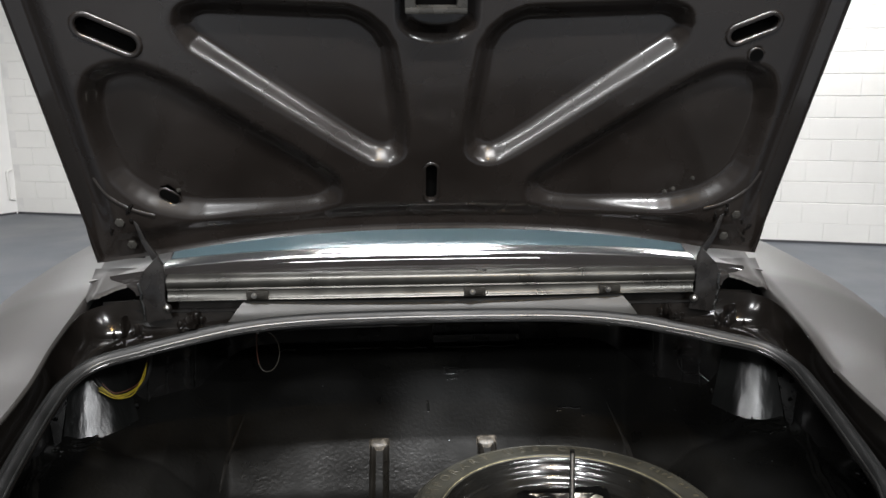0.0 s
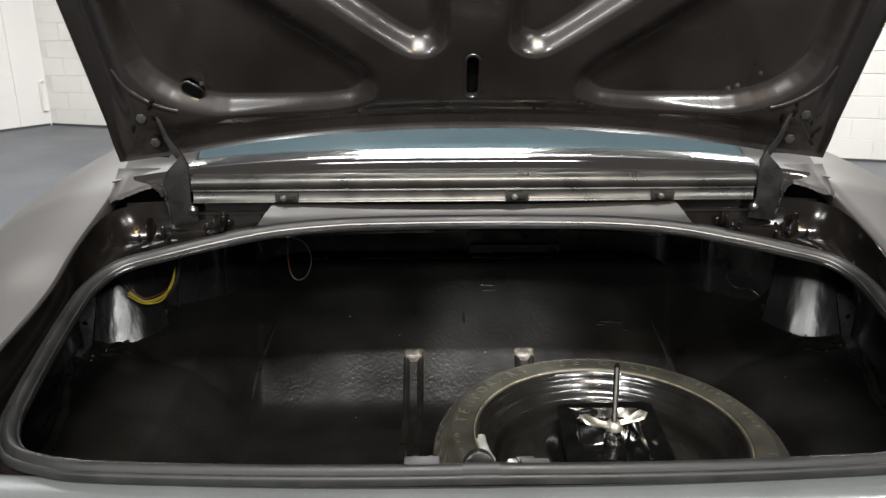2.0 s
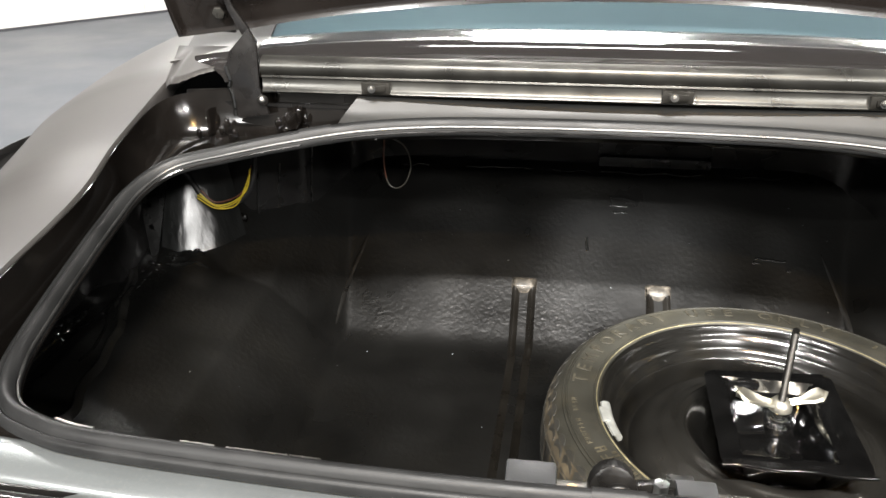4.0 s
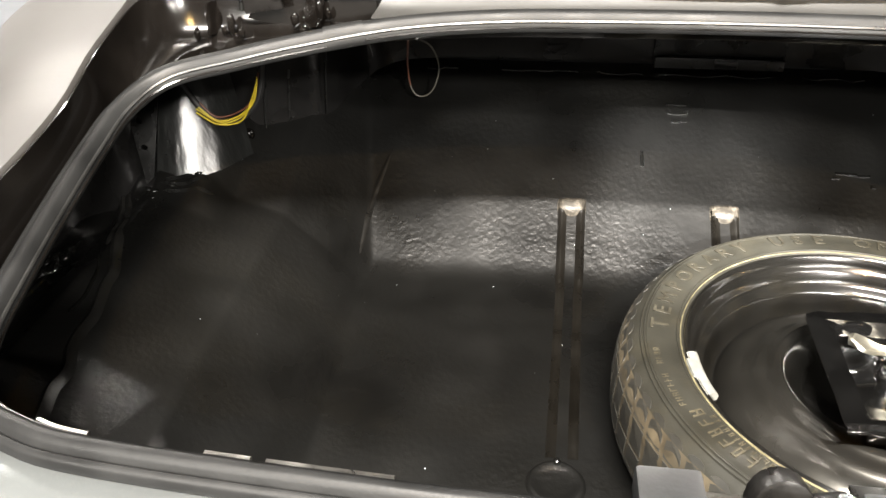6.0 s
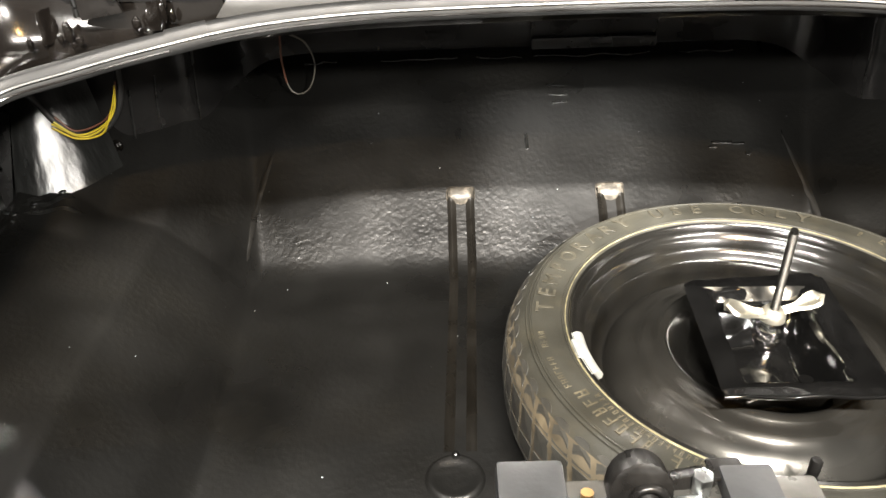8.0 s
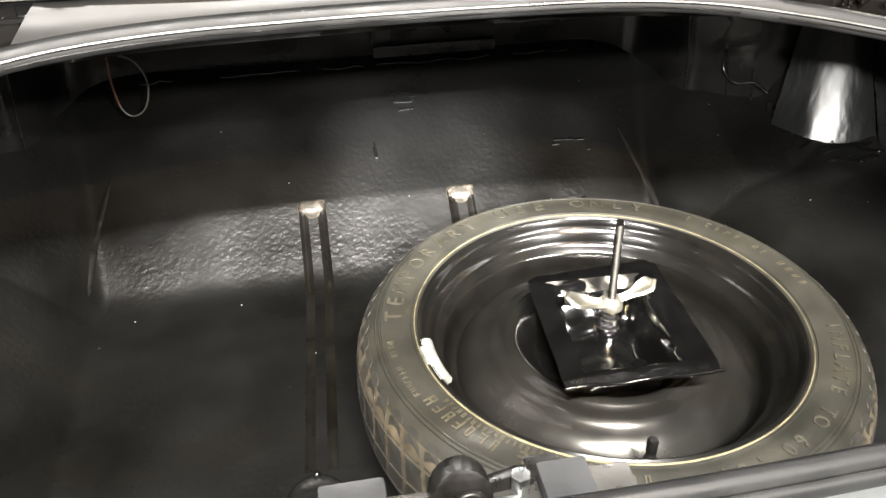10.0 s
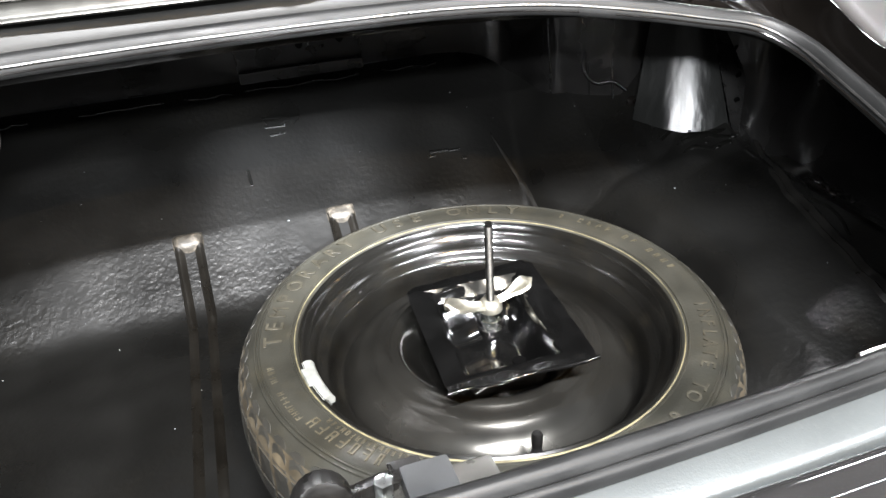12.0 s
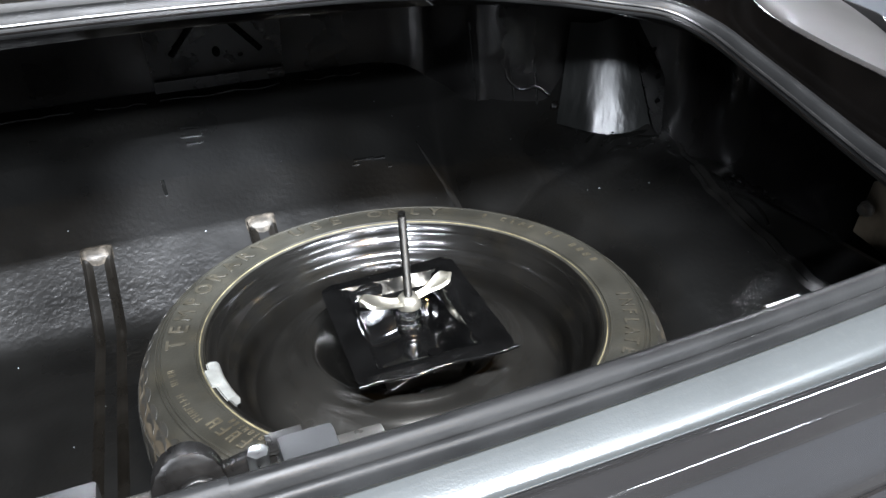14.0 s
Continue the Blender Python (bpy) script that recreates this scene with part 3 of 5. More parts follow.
def well_z(y):
    a, b = 0.650 + 0.04 * (y - 1.05), 0.662 + 0.70 * (y - 1.378)
    k = 0.013
    h = min(1, max(0, 0.5 + 0.5 * (a - b) / k))
    return b + (a - b) * h + k * h * (1 - h)


def floor_z(x, y):
    a = well_z(y)
    b = lerp_table(SIDE, abs(x)) + 0.45 * max(0, y - 1.35) + 0.50 * max(0, min(y, 1.39) - 1.288) * smoothstep(0.555, 0.60, abs(x))
    k = 0.010
    h = min(1, max(0, 0.5 + 0.5 * (a - b) / k))
    return b + (a - b) * h + k * h * (1 - h) - 0.006


part("trunk_floor", thick(grid_bm(lambda i, j: Vector((-0.80 + 0.005 * i, 0.69 + 0.005 * j, floor_z(-0.80 + 0.005 * i, 0.69 + 0.005 * j))), 321, 200), 0.002), M_BLACK, car, "glossy black painted boot floor with a sloping front ramp")

# walls of the luggage space
WALL_PATH = [(0, 1.690), (0.30, 1.690), (0.43, 1.66), (0.480, 1.540), (0.56, 1.475), (0.63, 1.44), (0.68, 1.36), (0.70, 1.322), (0.78, 1.31), (0.79, 1.20), (0.745, 1.06), (0.722, 0.98), (0.705, 0.85), (0.68, 0.735), (0.5, 0.715), (0, 0.712)]


def ring_wall(side):
    pts = smooth_path([(side * x, y, 0) for x, y in WALL_PATH], 120)
    zs = [0.55, 0.65, 0.75, 0.84, 0.92, 1.0, 1.09]

    def f(i, j):
        p = pts[i]
        z = zs[j]
        top = min(1.015, plane_z(p.y, -0.014)) if abs(p.x) > 0.6 else 1.09 - 0.075 * smoothstep(0.45, 0.60, abs(p.x)) if p.y > 1.2 else plane_z(p.y, -0.014)
        return Vector((p.x, p.y, min(z, top)))
    return thick(grid_bm(f, 120, 7), 0.002)


part("side_wall", ring_wall(1), M_BLACKWALL, car, "black painted inner side wall")
part("side_wall", ring_wall(-1), M_BLACKWALL, car, "black painted inner side wall")
part("parcel_shelf", box_bm((-0.5, 1.215, 1.086), (0.5, 1.73, 1.091)), M_BLACKWALL, car, "black underside of the parcel shelf")
# shaped to close the gap through which room light leaks into the boot
for side in (-1, 1):
    part("wheelhouse_roof", thick(grid_bm(lambda i, j, side=side: Vector((side * (0.49 + 0.076 * i), 1.165 + 0.142 * j, 1.034 - 0.008 * i)), 5, 5), 0.003), M_BLACKWALL, car, "black inner panel over the wheelhouse, closing a light leak")

# unseen strips, added to block light beside the parcel shelf
for side in (-1, 1):
    x0, x1 = sorted((side * 0.494, side * 0.500))
    part("shelf_light_stop", box_bm((x0, 1.235, 1.026), (x1, 1.73, 1.092)), M_BLACKWALL, car, "unseen black strip that stops light leaking past the parcel shelf")
# unseen panel, added to block light from the open front
part("cabin_light_stop", box_bm((-0.52, 1.735, 0.45), (0.52, 1.745, 1.10)), M_BLACKWALL, car, "unseen black panel that keeps light out behind the boot")

# ---- boot lid ----
LID_M = Matrix(((1, 0, 0, 0), (0, -0.408, 0.913, 1.242), (0, 0.913, 0.408, 1.16), (0, 0, 0, 1)))   # u, v, back


def poly_sdf(poly, p):
    d, s = 1e9, 1
    n = len(poly)
    for i in range(n):
        ax, ay = poly[i]
        bx, by = poly[i - 1]
        ex, ey, wx, wy = bx - ax, by - ay, p[0] - ax, p[1] - ay
        t = max(0, min(1, (wx * ex + wy * ey) / (ex * ex + ey * ey)))
        d = min(d, (wx - ex * t) ** 2 + (wy - ey * t) ** 2)
        c = (p[1] >= ay, p[1] < by, ex * wy > ey * wx)
        if all(c) or not any(c):
            s = -s
    return s * math.sqrt(d)


REC_A = [(-0.4632, 0.2855), (-0.4326, 0.3075), (-0.3919, 0.3005), (-0.168, 0.142), (-0.1629, 0.125), (-0.1934, 0.11), (-0.3868, 0.11), (-0.4428, 0.14), (-0.4601, 0.19)]
REC_B = [(-0.341, 0.3905), (-0.0967, 0.2075), (-0.0733, 0.1975), (-0.0641, 0.2135), (-0.0865, 0.3805)]
REC_C = [(-0.0305, 0.4055), (-0.0305, 0.3835), (0.0305, 0.3835), (0.0305, 0.4055), (0.0305, 0.4455), (-0.0305, 0.4455)]
REC_D = [(-0.4072, 0.4555), (-0.4072, 0.5205), (0.4072, 0.5205), (0.4072, 0.4555)]


def lid_bottom(u):
    return 0.039 * (1 - (abs(u) / 0.43) ** 2.2) + 0.016 if abs(u) < 0.43 else 0.016 * max(0, 0.533 - abs(u)) / 0.103


def rounded(poly, cut=0.026):
    """Corners cut twice, for pressed outlines."""
    for _ in range(2):
        out = []
        for (ax, ay), (bx, by) in zip(poly, poly[1:] + poly[:1]):
            f = min(0.3, cut / math.hypot(bx - ax, by - ay))
            out += [(ax + f * (bx - ax), ay + f * (by - ay)), (bx + f * (ax - bx), by + f * (ay - by))]
        poly, cut = out, cut * 0.4
    return poly


REC_A, REC_B, REC_C = rounded(REC_A), rounded(REC_B), rounded(REC_C)
SLOTS = [((-0.456, 0.382), (-0.407, 0.358), 0.016), ((0.450, 0.388), (0.408, 0.370), 0.013), ((0.4405, 0.3421), (0.4415, 0.3419), 0.009), ((-0.006, 0.164), (-0.006, 0.119), 0.0105), ((-0.406, 0.121), (-0.394, 0.113), 0.0075)]


def lid_depth(u, v):
    a = -abs(u)
    d = 0.0
    d = max(d, 0.020 * (1 - smoothstep(-0.006, 0.026, poly_sdf(REC_A, (a, v)) - 0.008)))
    d = max(d, 0.022 * (1 - smoothstep(-0.004, 0.026, poly_sdf(REC_B, (a, v)) - 0.006)))
    d = max(d, 0.020 * (1 - smoothstep(-0.004, 0.022, poly_sdf(REC_C, (a, v)) - 0.006)))
    e = min(0.530 + 0.057 * v - abs(u), v - lid_bottom(u))
    for p, q, r in SLOTS:
        w, g = (u - p[0], v - p[1]), (q[0] - p[0], q[1] - p[1])
        t = max(0, min(1, (w[0] * g[0] + w[1] * g[1]) / (g[0] ** 2 + g[1] ** 2)))
        d += 0.022 * (1 - smoothstep(r - 0.003, r + 0.001, math.hypot(w[0] - g[0] * t, w[1] - g[1] * t)))
    d += (0.005 + 0.011 * smoothstep(0.02, 0.12, v)) * (1 - smoothstep(0.020, 0.055, e)) - 0.004 * (1 - smoothstep(0.0, 0.006, e))
    return d


NU, NV = 320, 170


def lid_f(i, j):
    u = -0.530 + 1.060 * i / (NU - 1)
    b = lid_bottom(u)
    v = b + (0.56 - b) * j / (NV - 1)
    u *= 1 + 0.107 * v
    return LID_M @ Vector((u, v, lid_depth(u, v)))


lid = part("trunk_lid", grid_bm(lid_f, NU, NV), M_LID, car, "open boot lid, dark brown-grey pressed inner panel")


def skin_f(i, j):
    u = -0.530 + 1.060 * i / 40
    b = lid_bottom(u)
    v = b + (0.56 - b) * j / 24
    e = min(0.530 - abs(u), v - b, 0.56 - v)
    u *= 1 + 0.107 * v
    return LID_M @ Vector((u, v, 0.006 + 0.034 * smoothstep(0, 0.06, e)))


part("outer_skin", grid_bm(skin_f, 41, 25), M_PAINT, lid, "glossy dark grey outer skin")


# ---- boot lid fittings ----
def lid_pose(u, v, d=0.0):
    """A pose on the lid: x along it, y up it, z out towards the rear."""
    o = LID_M @ Vector((u, v, d))
    return Matrix(((1, 0, 0, o.x), (0, -0.408, -0.913, o.y), (0, 0.913, -0.408, o.z), (0, 0, 0, 1)))


def stadium(a, b, r, n=10):
    (ax, ay), (bx, by) = a, b
    t = math.atan2(by - ay, bx - ax)
    pts = []
    for k in range(n + 1):
        w = t + math.pi / 2 + math.pi * k / n
        pts.append((ax + r * math.cos(w), ay + r * math.sin(w)))
    for k in range(n + 1):
        w = t - math.pi / 2 + math.pi * k / n
        pts.append((bx + r * math.cos(w), by + r * math.sin(w)))
    return pts


def lid_slot(name, a, b, r, depth_at, bead=0.004):
    """A pressed slot: rolled rim round a black plate, which gives the opening's shade."""
    outline = [Vector((x, y, 0)) for x, y in stadium(a, b, r)]
    n = math.atan2(b[1] - a[1], b[0] - a[0]) + math.pi / 2
    side = (math.cos(n) * (r + 0.006), math.sin(n) * (r + 0.006))
    mid = ((a[0] + b[0]) / 2, (a[1] + b[1]) / 2)
    depth_at = min(lid_depth(mid[0] + side[0], mid[1] + side[1]), lid_depth(mid[0] - side[0], mid[1] - side[1]))
    m = lid_pose(0, 0, depth_at)
    rim = sweep(outline, [(bead * c, bead * 0.7 * s) for c, s in circle(1, 8)], up=(0, 0, 1), closed=True)
    rim.transform(m)
    part(name + "_rim", rim, M_LID, lid, "rolled rim of a slot")
    part(name, prism(stadium(a, b, r), m @ Matrix.Translation((0, 0, -0.012 if r > 0.01 else 0.0012)), 0.0012), M_HOLE, lid, "black plate for the shade inside the slot", smooth=False)


for p, q, r in SLOTS:
    lid_slot("slot", p, q, r, 0, 0.004 if r > 0.0125 else 0.0025)


def hex_bolt(r, h, m):
    bm = prism([(r * math.cos(k * math.pi / 3), r * math.sin(k * math.pi / 3)) for k in range(6)], Matrix.Translation((0, 0, h * 0.3)), h * 0.7, r * 0.08)
    wash = prism([(1.5 * r * math.cos(k * math.pi / 10), 1.5 * r * math.sin(k * math.pi / 10)) for k in range(20)], Matrix(), h * 0.3)
    out = join(bm, wash)
    out.transform(m)
    return out


for u, v, d in ((-0.384, 0.128, 0.010), (0.359, 0.116, 0.010), (0.371, 0.121, 0.010), (0.397, 0.141, 0.008)):
    part("stud", hex_bolt(0.0024, 0.004, lid_pose(u, v, d)), M_LIDSATIN, lid, "small bright stud")
# latch catch at the lid's rear edge
c = lid_pose(-0.004, 0.434, -0.010)
part("catch", join(box_bm((-0.040, -0.024, -0.004), (-0.026, 0.05, 0.018), 0.003, c), box_bm((0.026, -0.024, -0.004), (0.040, 0.05, 0.018), 0.003, c),
                   box_bm((-0.040, -0.026, -0.004), (0.040, -0.018, 0.020), 0.003, c), box_bm((-0.052, -0.006, -0.006), (0.052, 0.05, 0.003), 0.003, c)), M_LIDSATIN, lid, "grey latch catch bracket")
part("catch_opening", box_bm((-0.026, -0.018, 0.002), (0.026, 0.05, 0.006), 0.0, c), M_HOLE, lid, "black plate for the shade inside the catch", smooth=False)
# hem along the lid's side edges
for side in (-1, 1):
    part("hem", tube([LID_M @ Vector((side * (0.524 + 0.057 * 0.07 * k), 0.006 + 0.545 * k / 8, -0.001)) for k in range(9)], 0.0022, 40, 6), M_LID, lid, "folded hem")
    part("hinge_bolt", hex_bolt(0.0075, 0.009, lid_pose(side * 0.4785, 0.078, 0.006)), M_LIDSATIN, lid, "painted hinge bolt")
    part("hinge_bolt", hex_bolt(0.0075, 0.009, lid_pose(side * 0.470, 0.034, 0.010)), M_LIDSATIN, lid, "painted hinge bolt")
    part("hinge_flange", prism([(-0.022, -0.004), (0.016, -0.006), (0.018, 0.085), (0.004, 0.098), (-0.016, 0.096), (-0.024, 0.06)], lid_pose(side * 0.472, 0.012, 0.008), 0.004, 0.0012), M_LID, lid, "hinge leaf on the lid")

# ---- lid hinges ----
def crumpled(at, w, h, turn, lean, seed):
    """A small folded tab of painted sheet, dented and uneven."""
    def f(i, j):
        a, b = -0.5 + i / 8, j / 8
        p = Vector((a * w * (1 - 0.25 * b), 0.006 * math.sin(3.1 * a) + lean * b * h, b * h))
        p += Vector((0.2, 1.0, 0.35)) * 0.0042 * noise.noise(Vector((a * 3.2, b * 3.0, seed)))
        return p
    bm = thick(grid_bm(f, 9, 9), 0.0022)
    bm.transform(pose(*at, 0, 0, turn))
    return bm


for side in (-1, 1):
    flip = Matrix(((-side, 0, 0, 0), (0, 0, -1, 0), (0, 1, 0, 0), (0, 0, 0, 1)))
    arm = prism([(0.006, 0.002), (0.013, -0.002), (0.024, -0.030), (0.040, -0.054), (0.043, -0.066), (0.030, -0.060), (0.016, -0.034)], Matrix.Translation((side * 0.462, 1.206, 1.233)) @ flip, 0.005, 0.001)
    cheek = prism([(0.014, -0.078), (0.040, -0.052), (0.047, -0.066), (0.046, -0.120), (0.055, -0.152), (0.016, -0.158), (0.010, -0.122), (0.007, -0.096)], Matrix.Translation((side * 0.462, 1.201, 1.233)) @ flip, 0.004, 0.001)
    for bm in (arm, cheek):
        for v in bm.verts:
            v.co += Vector((1, 0.6, 0.3)) * 0.0012 * noise.noise(v.co * 70)
    hinge = part("hinge", join(arm, cheek), M_HINGE, car, "dark painted lid hinge arm with a cheek plate")
    dome = lathe([(0.0001, 0.0052), (0.0030, 0.0046), (0.0054, 0.0022), (0.0062, -0.001), (0.0062, -0.004)], 20)
    dome.transform(Matrix.Translation((side * 0.4135, 1.194, 1.099)) @ Matrix.Rotation(radians(70), 4, "X"))
    part("pivot", dome, M_STEEL, hinge, "domed hinge pivot")
    # uneven sealer down the cheek's outer edge
    random.seed(31 + side)
    beadline = [(side * (0.4545 - 0.0008 * k + random.uniform(-0.002, 0.002)), 1.1985, 1.138 - 0.0085 * k) for k in range(8)]
    part("sealer_bead", tube(beadline, 0.0034, 40, 8), M_SEALER, hinge, "lumpy shiny sealer down the hinge's edge")
    # drips and small folded tabs round the hinge foot
    for k, (bx, by, bz, r, tall) in enumerate(((0.463, 1.199, 1.064, 0.0042, 2.6), (0.470, 1.196, 1.060, 0.0030, 1.8), (0.452, 1.194, 1.058, 0.0034, 1.5), (0.456, 1.190, 1.055, 0.0026, 1.3), (0.398, 1.200, 1.070, 0.0040, 1.7), (0.389, 1.203, 1.069, 0.0030, 1.4),
                                                (0.374, 1.206, 1.078, 0.0036, 3.0), (0.366, 1.207, 1.074, 0.0028, 2.0), (0.494, 1.186, 1.058, 0.0030, 2.4))):
        drip = bmesh.new()
        bmesh.ops.create_icosphere(drip, subdivisions=3, radius=1)
        for v in drip.verts:
            w = v.co * (1 + 0.30 * noise.noise(v.co * 1.4 + Vector((k * 5.1, 2.0, side * 7))))
            v.co = Vector((side * bx + w.x * r, by + w.y * r * 0.8, bz + w.z * r * tall))
        part("sealer_drip", drip, M_GLOSSBLACK, car, "shiny black drip of sealer")
    for k, (bx, by, bz, w, h, turn) in enumerate(((0.382, 1.2035, 1.062, 0.014, 0.026, 18), (0.480, 1.1985, 1.054, 0.016, 0.030, -20))):
        part("mounting_tab", crumpled((side * bx, by, bz), w, h, side * turn, 0.25, k * 3.7 + side), M_GLOSSBLACK, car, "dented black mounting tab")
    # sheet behind the hinge, closing the gutter's corner
    def corner_sheet(i, j, side=side):
        a, b = i / 16, j / 8
        return Vector((side * (0.320 + 0.200 * a), 1.214 + 0.010 * b + 0.0012 * math.sin(9 * a), 1.060 - 0.010 * a + 0.052 * b + 0.0010 * noise.noise(Vector((a * 5, b * 4, side)))))
    part("hinge_tower", thick(grid_bm(corner_sheet, 17, 9), 0.002), M_GLOSSBLACK, car, "black painted sheet behind the hinge")
    # corner of the filler panel, its front edge ragged with old sealer
    RAG = [(0.420, 1.232), (0.455, 1.228), (0.475, 1.223), (0.490, 1.214), (0.502, 1.203), (0.516, 1.190), (0.528, 1.192), (0.536, 1.204), (0.546, 1.222)]

    def corner_f(i, j, side=side, RAG=RAG):
        x = 0.440 + 0.106 * i / 60
        y0 = smooth_table(RAG, x) + 0.0022 * noise.noise(Vector((x * 260, side * 5, 1))) + 0.0012 * noise.noise(Vector((x * 700, side * 5, 4)))
        b = (j / 9) ** 1.3
        y = y0 + (1.272 - y0) * b
        z = 1.1205 + 0.30 * (y - 1.19) - 0.020 * smoothstep(0.520, 0.546, x) * (1 - b) + 0.0010 * noise.noise(Vector((x * 60, y * 60, side)))
        return Vector((side * x, y, z - 0.0035 * (j == 0)))
    part("filler_corner", grid_bm(corner_f, 61, 10), M_QUARTER, car, "grey filler panel corner with a ragged sealer edge")

    def base_f(i, j, side=side):
        x, y = 0.432 + 0.115 * i / 12, 1.244 + 0.170 * j / 16
        return Vector((side * x, y, 1.1655 + 0.11 * (y - 1.244) + 0.34 * max(0.0, y - 1.289) - 0.030 * (x / 0.52) ** 3))
    part("pillar_base", thick(grid_bm(base_f, 13, 17), 0.002), M_QUARTER, car, "dark grey panel at the foot of the roof pillar")
    # brushed sealer and weld marks on the lid round the hinge leaf
    random.seed(61 + side)
    for k in range(7):
        u, v = side * (0.470 + random.uniform(-0.030, 0.040)), 0.030 + 0.011 * k + random.uniform(-0.006, 0.006)
        m = lid_pose(u, v, lid_depth(u, v)) @ Matrix.Rotation(random.uniform(-0.8, 0.8), 4, "Z")
        blob = bmesh.new()
        bmesh.ops.create_icosphere(blob, subdivisions=2, radius=1)
        r, ln = random.uniform(0.0022, 0.004), random.uniform(1.6, 3.2)
        for v_ in blob.verts:
            w = v_.co * (1 + 0.35 * noise.noise(v_.co * 1.6 + Vector((k * 4.3, side, 2))))
            v_.co = m @ Vector((w.x * r, w.y * r * ln, w.z * r * 0.6))
        part("weld_mark", blob, M_GLOSSBLACK, lid, "shiny lump of painted-over weld")
    rim_line = [LID_M @ Vector((side * u, v, lid_depth(side * u, v) + 0.0026)) for u, v in ((0.503, 0.150), (0.494, 0.135), (0.482, 0.120), (0.466, 0.106), (0.446, 0.095), (0.424, 0.088))]
    part("stiffener_bead", tube(rim_line, 0.0045, 40, 8), M_LID, lid, "pressed bead in the lid's corner")

# clips in the filler edge
for cx in (-0.276, 0.062, 0.277):
    clip = part("clip", join(box_bm((cx - 0.017, 1.1945, 1.1095), (cx + 0.017, 1.2005, 1.1235), 0.002), box_bm((cx - 0.011, 1.192, 1.1125), (cx + 0.012, 1.196, 1.1205), 0.0018)), M_FILLERDARK, car, "pressed dark clip in the filler strip")
    part("clip_screw", hex_bolt(0.003, 0.004, pose(cx - 0.004, 1.192, 1.1165, 90, 0, 0)), M_STEEL, clip, "small screw")

# sticker on the glass, unreadable
for k in range(4):
    part("sticker_line", box_bm((-0.012 + 0.003 * (k % 2), 1.40 + 0.016 * k, 1.1905 + 0.007 * k), (0.010 - 0.002 * (k % 3), 1.406 + 0.016 * k, 1.1930 + 0.007 * k)), M_STICKER, car, "pale unreadable sticker print", smooth=False)

# ---- luggage space details ----
def floor_strip(name, pts, profile, material, label, n=60, taper=0.0):
    """A raised line on the floor; taper: the share of its length over which each end sinks away."""
    path = [Vector((p.x, p.y, floor_z(p.x, p.y))) for p in smooth_path(pts, n)]
    bm = sweep(path, profile)
    if taper:
        bm.verts.ensure_lookup_table()
        m = len(profile)
        for i in range(n):
            e = min(1.0, min(i, n - 1 - i) / (taper * n))
            for j in range(m):
                v = bm.verts[i * m + j].co
                c = path[i]
                v.x, v.y = c.x + (v.x - c.x) * (0.08 + 0.92 * e), c.y + (v.y - c.y)
                v.z -= 0.004 * (1 - e) ** 2
    return part(name, bm, material, car, label)


RIBP = [(-0.021, -0.004), (-0.0185, 0.0035), (-0.0145, 0.0062), (-0.0105, 0.0045), (-0.0075, 0.0004), (-0.003, -0.0022), (0.003, -0.0022), (0.0075, 0.0004), (0.0105, 0.0045), (0.0145, 0.0062), (0.0185, 0.0035), (0.021, -0.004)]


def rib_bm(rx, y_low):
    """Twin ridges: proud on the ramp, closed at the head, fading out along the flat floor."""
    ys = list(np.linspace(1.478, 1.36, 40)) + list(np.linspace(1.355, y_low, 40))

    def f(i, j):
        y = ys[i]
        a, h = RIBP[j]
        fade = 0.30 + 0.70 * smoothstep(1.350, 1.385, y)
        head = smoothstep(1.464, 1.476, y)
        h = h * fade + head * (0.0062 - h) * (1 if abs(a) < 0.016 else 0.3)
        drift = -0.010 * max(0, 1.38 - y) / 0.29
        return Vector((rx + drift + a * (0.88 + 0.12 * fade), y - 0.35 * h, floor_z(rx, y) + h))
    return grid_bm(f, len(ys), len(RIBP))


for rx, y_low in ((-0.102, 1.062), (0.115, 1.20)):
    rib = part("floor_rib", rib_bm(rx, y_low), M_RIBWEAR, car, "pressed double rib with rust-brown dust, running up the ramp")
    # square rolled head of the rib, paint worn through

    def head_f(i, j, rx=rx):
        a, b = -1 + i / 6, -1 + j / 5
        x = rx + a * 0.0205
        y = 1.4765 + b * 0.0095 - 0.010 * (1 - abs(a)) * (b < 0) * -b * 0.4
        h = 0.0082 * (1 - abs(a) ** 6) * (1 - abs(b) ** 4) - 0.0015
        return Vector((x, y - 0.5 * h, floor_z(rx, y) + h))
    part("rib_head", thick(grid_bm(head_f, 13, 11), 0.001), M_WORN, rib, "worn bright head of the rib")
# pressed round plug at the rib's lower end
PLUG = [(0.0005, 0.0010), (0.012, 0.0014), (0.021, 0.0022), (0.0255, 0.0042), (0.0285, 0.0038), (0.031, 0.0006), (0.0325, -0.002)]
plug = part("floor_dimple", lathe(PLUG, 48, (-0.119, 1.028, floor_z(-0.119, 1.028))), M_BLACK, car, "round pressed drain plug in the boot floor")
part("plug_nub", lathe([(0.0001, 0.0075), (0.003, 0.0068), (0.0048, 0.003), (0.005, -0.001)], 14, (-0.118, 1.055, floor_z(-0.118, 1.055))), M_SEALER, plug, "small shiny lug on the plug's edge")

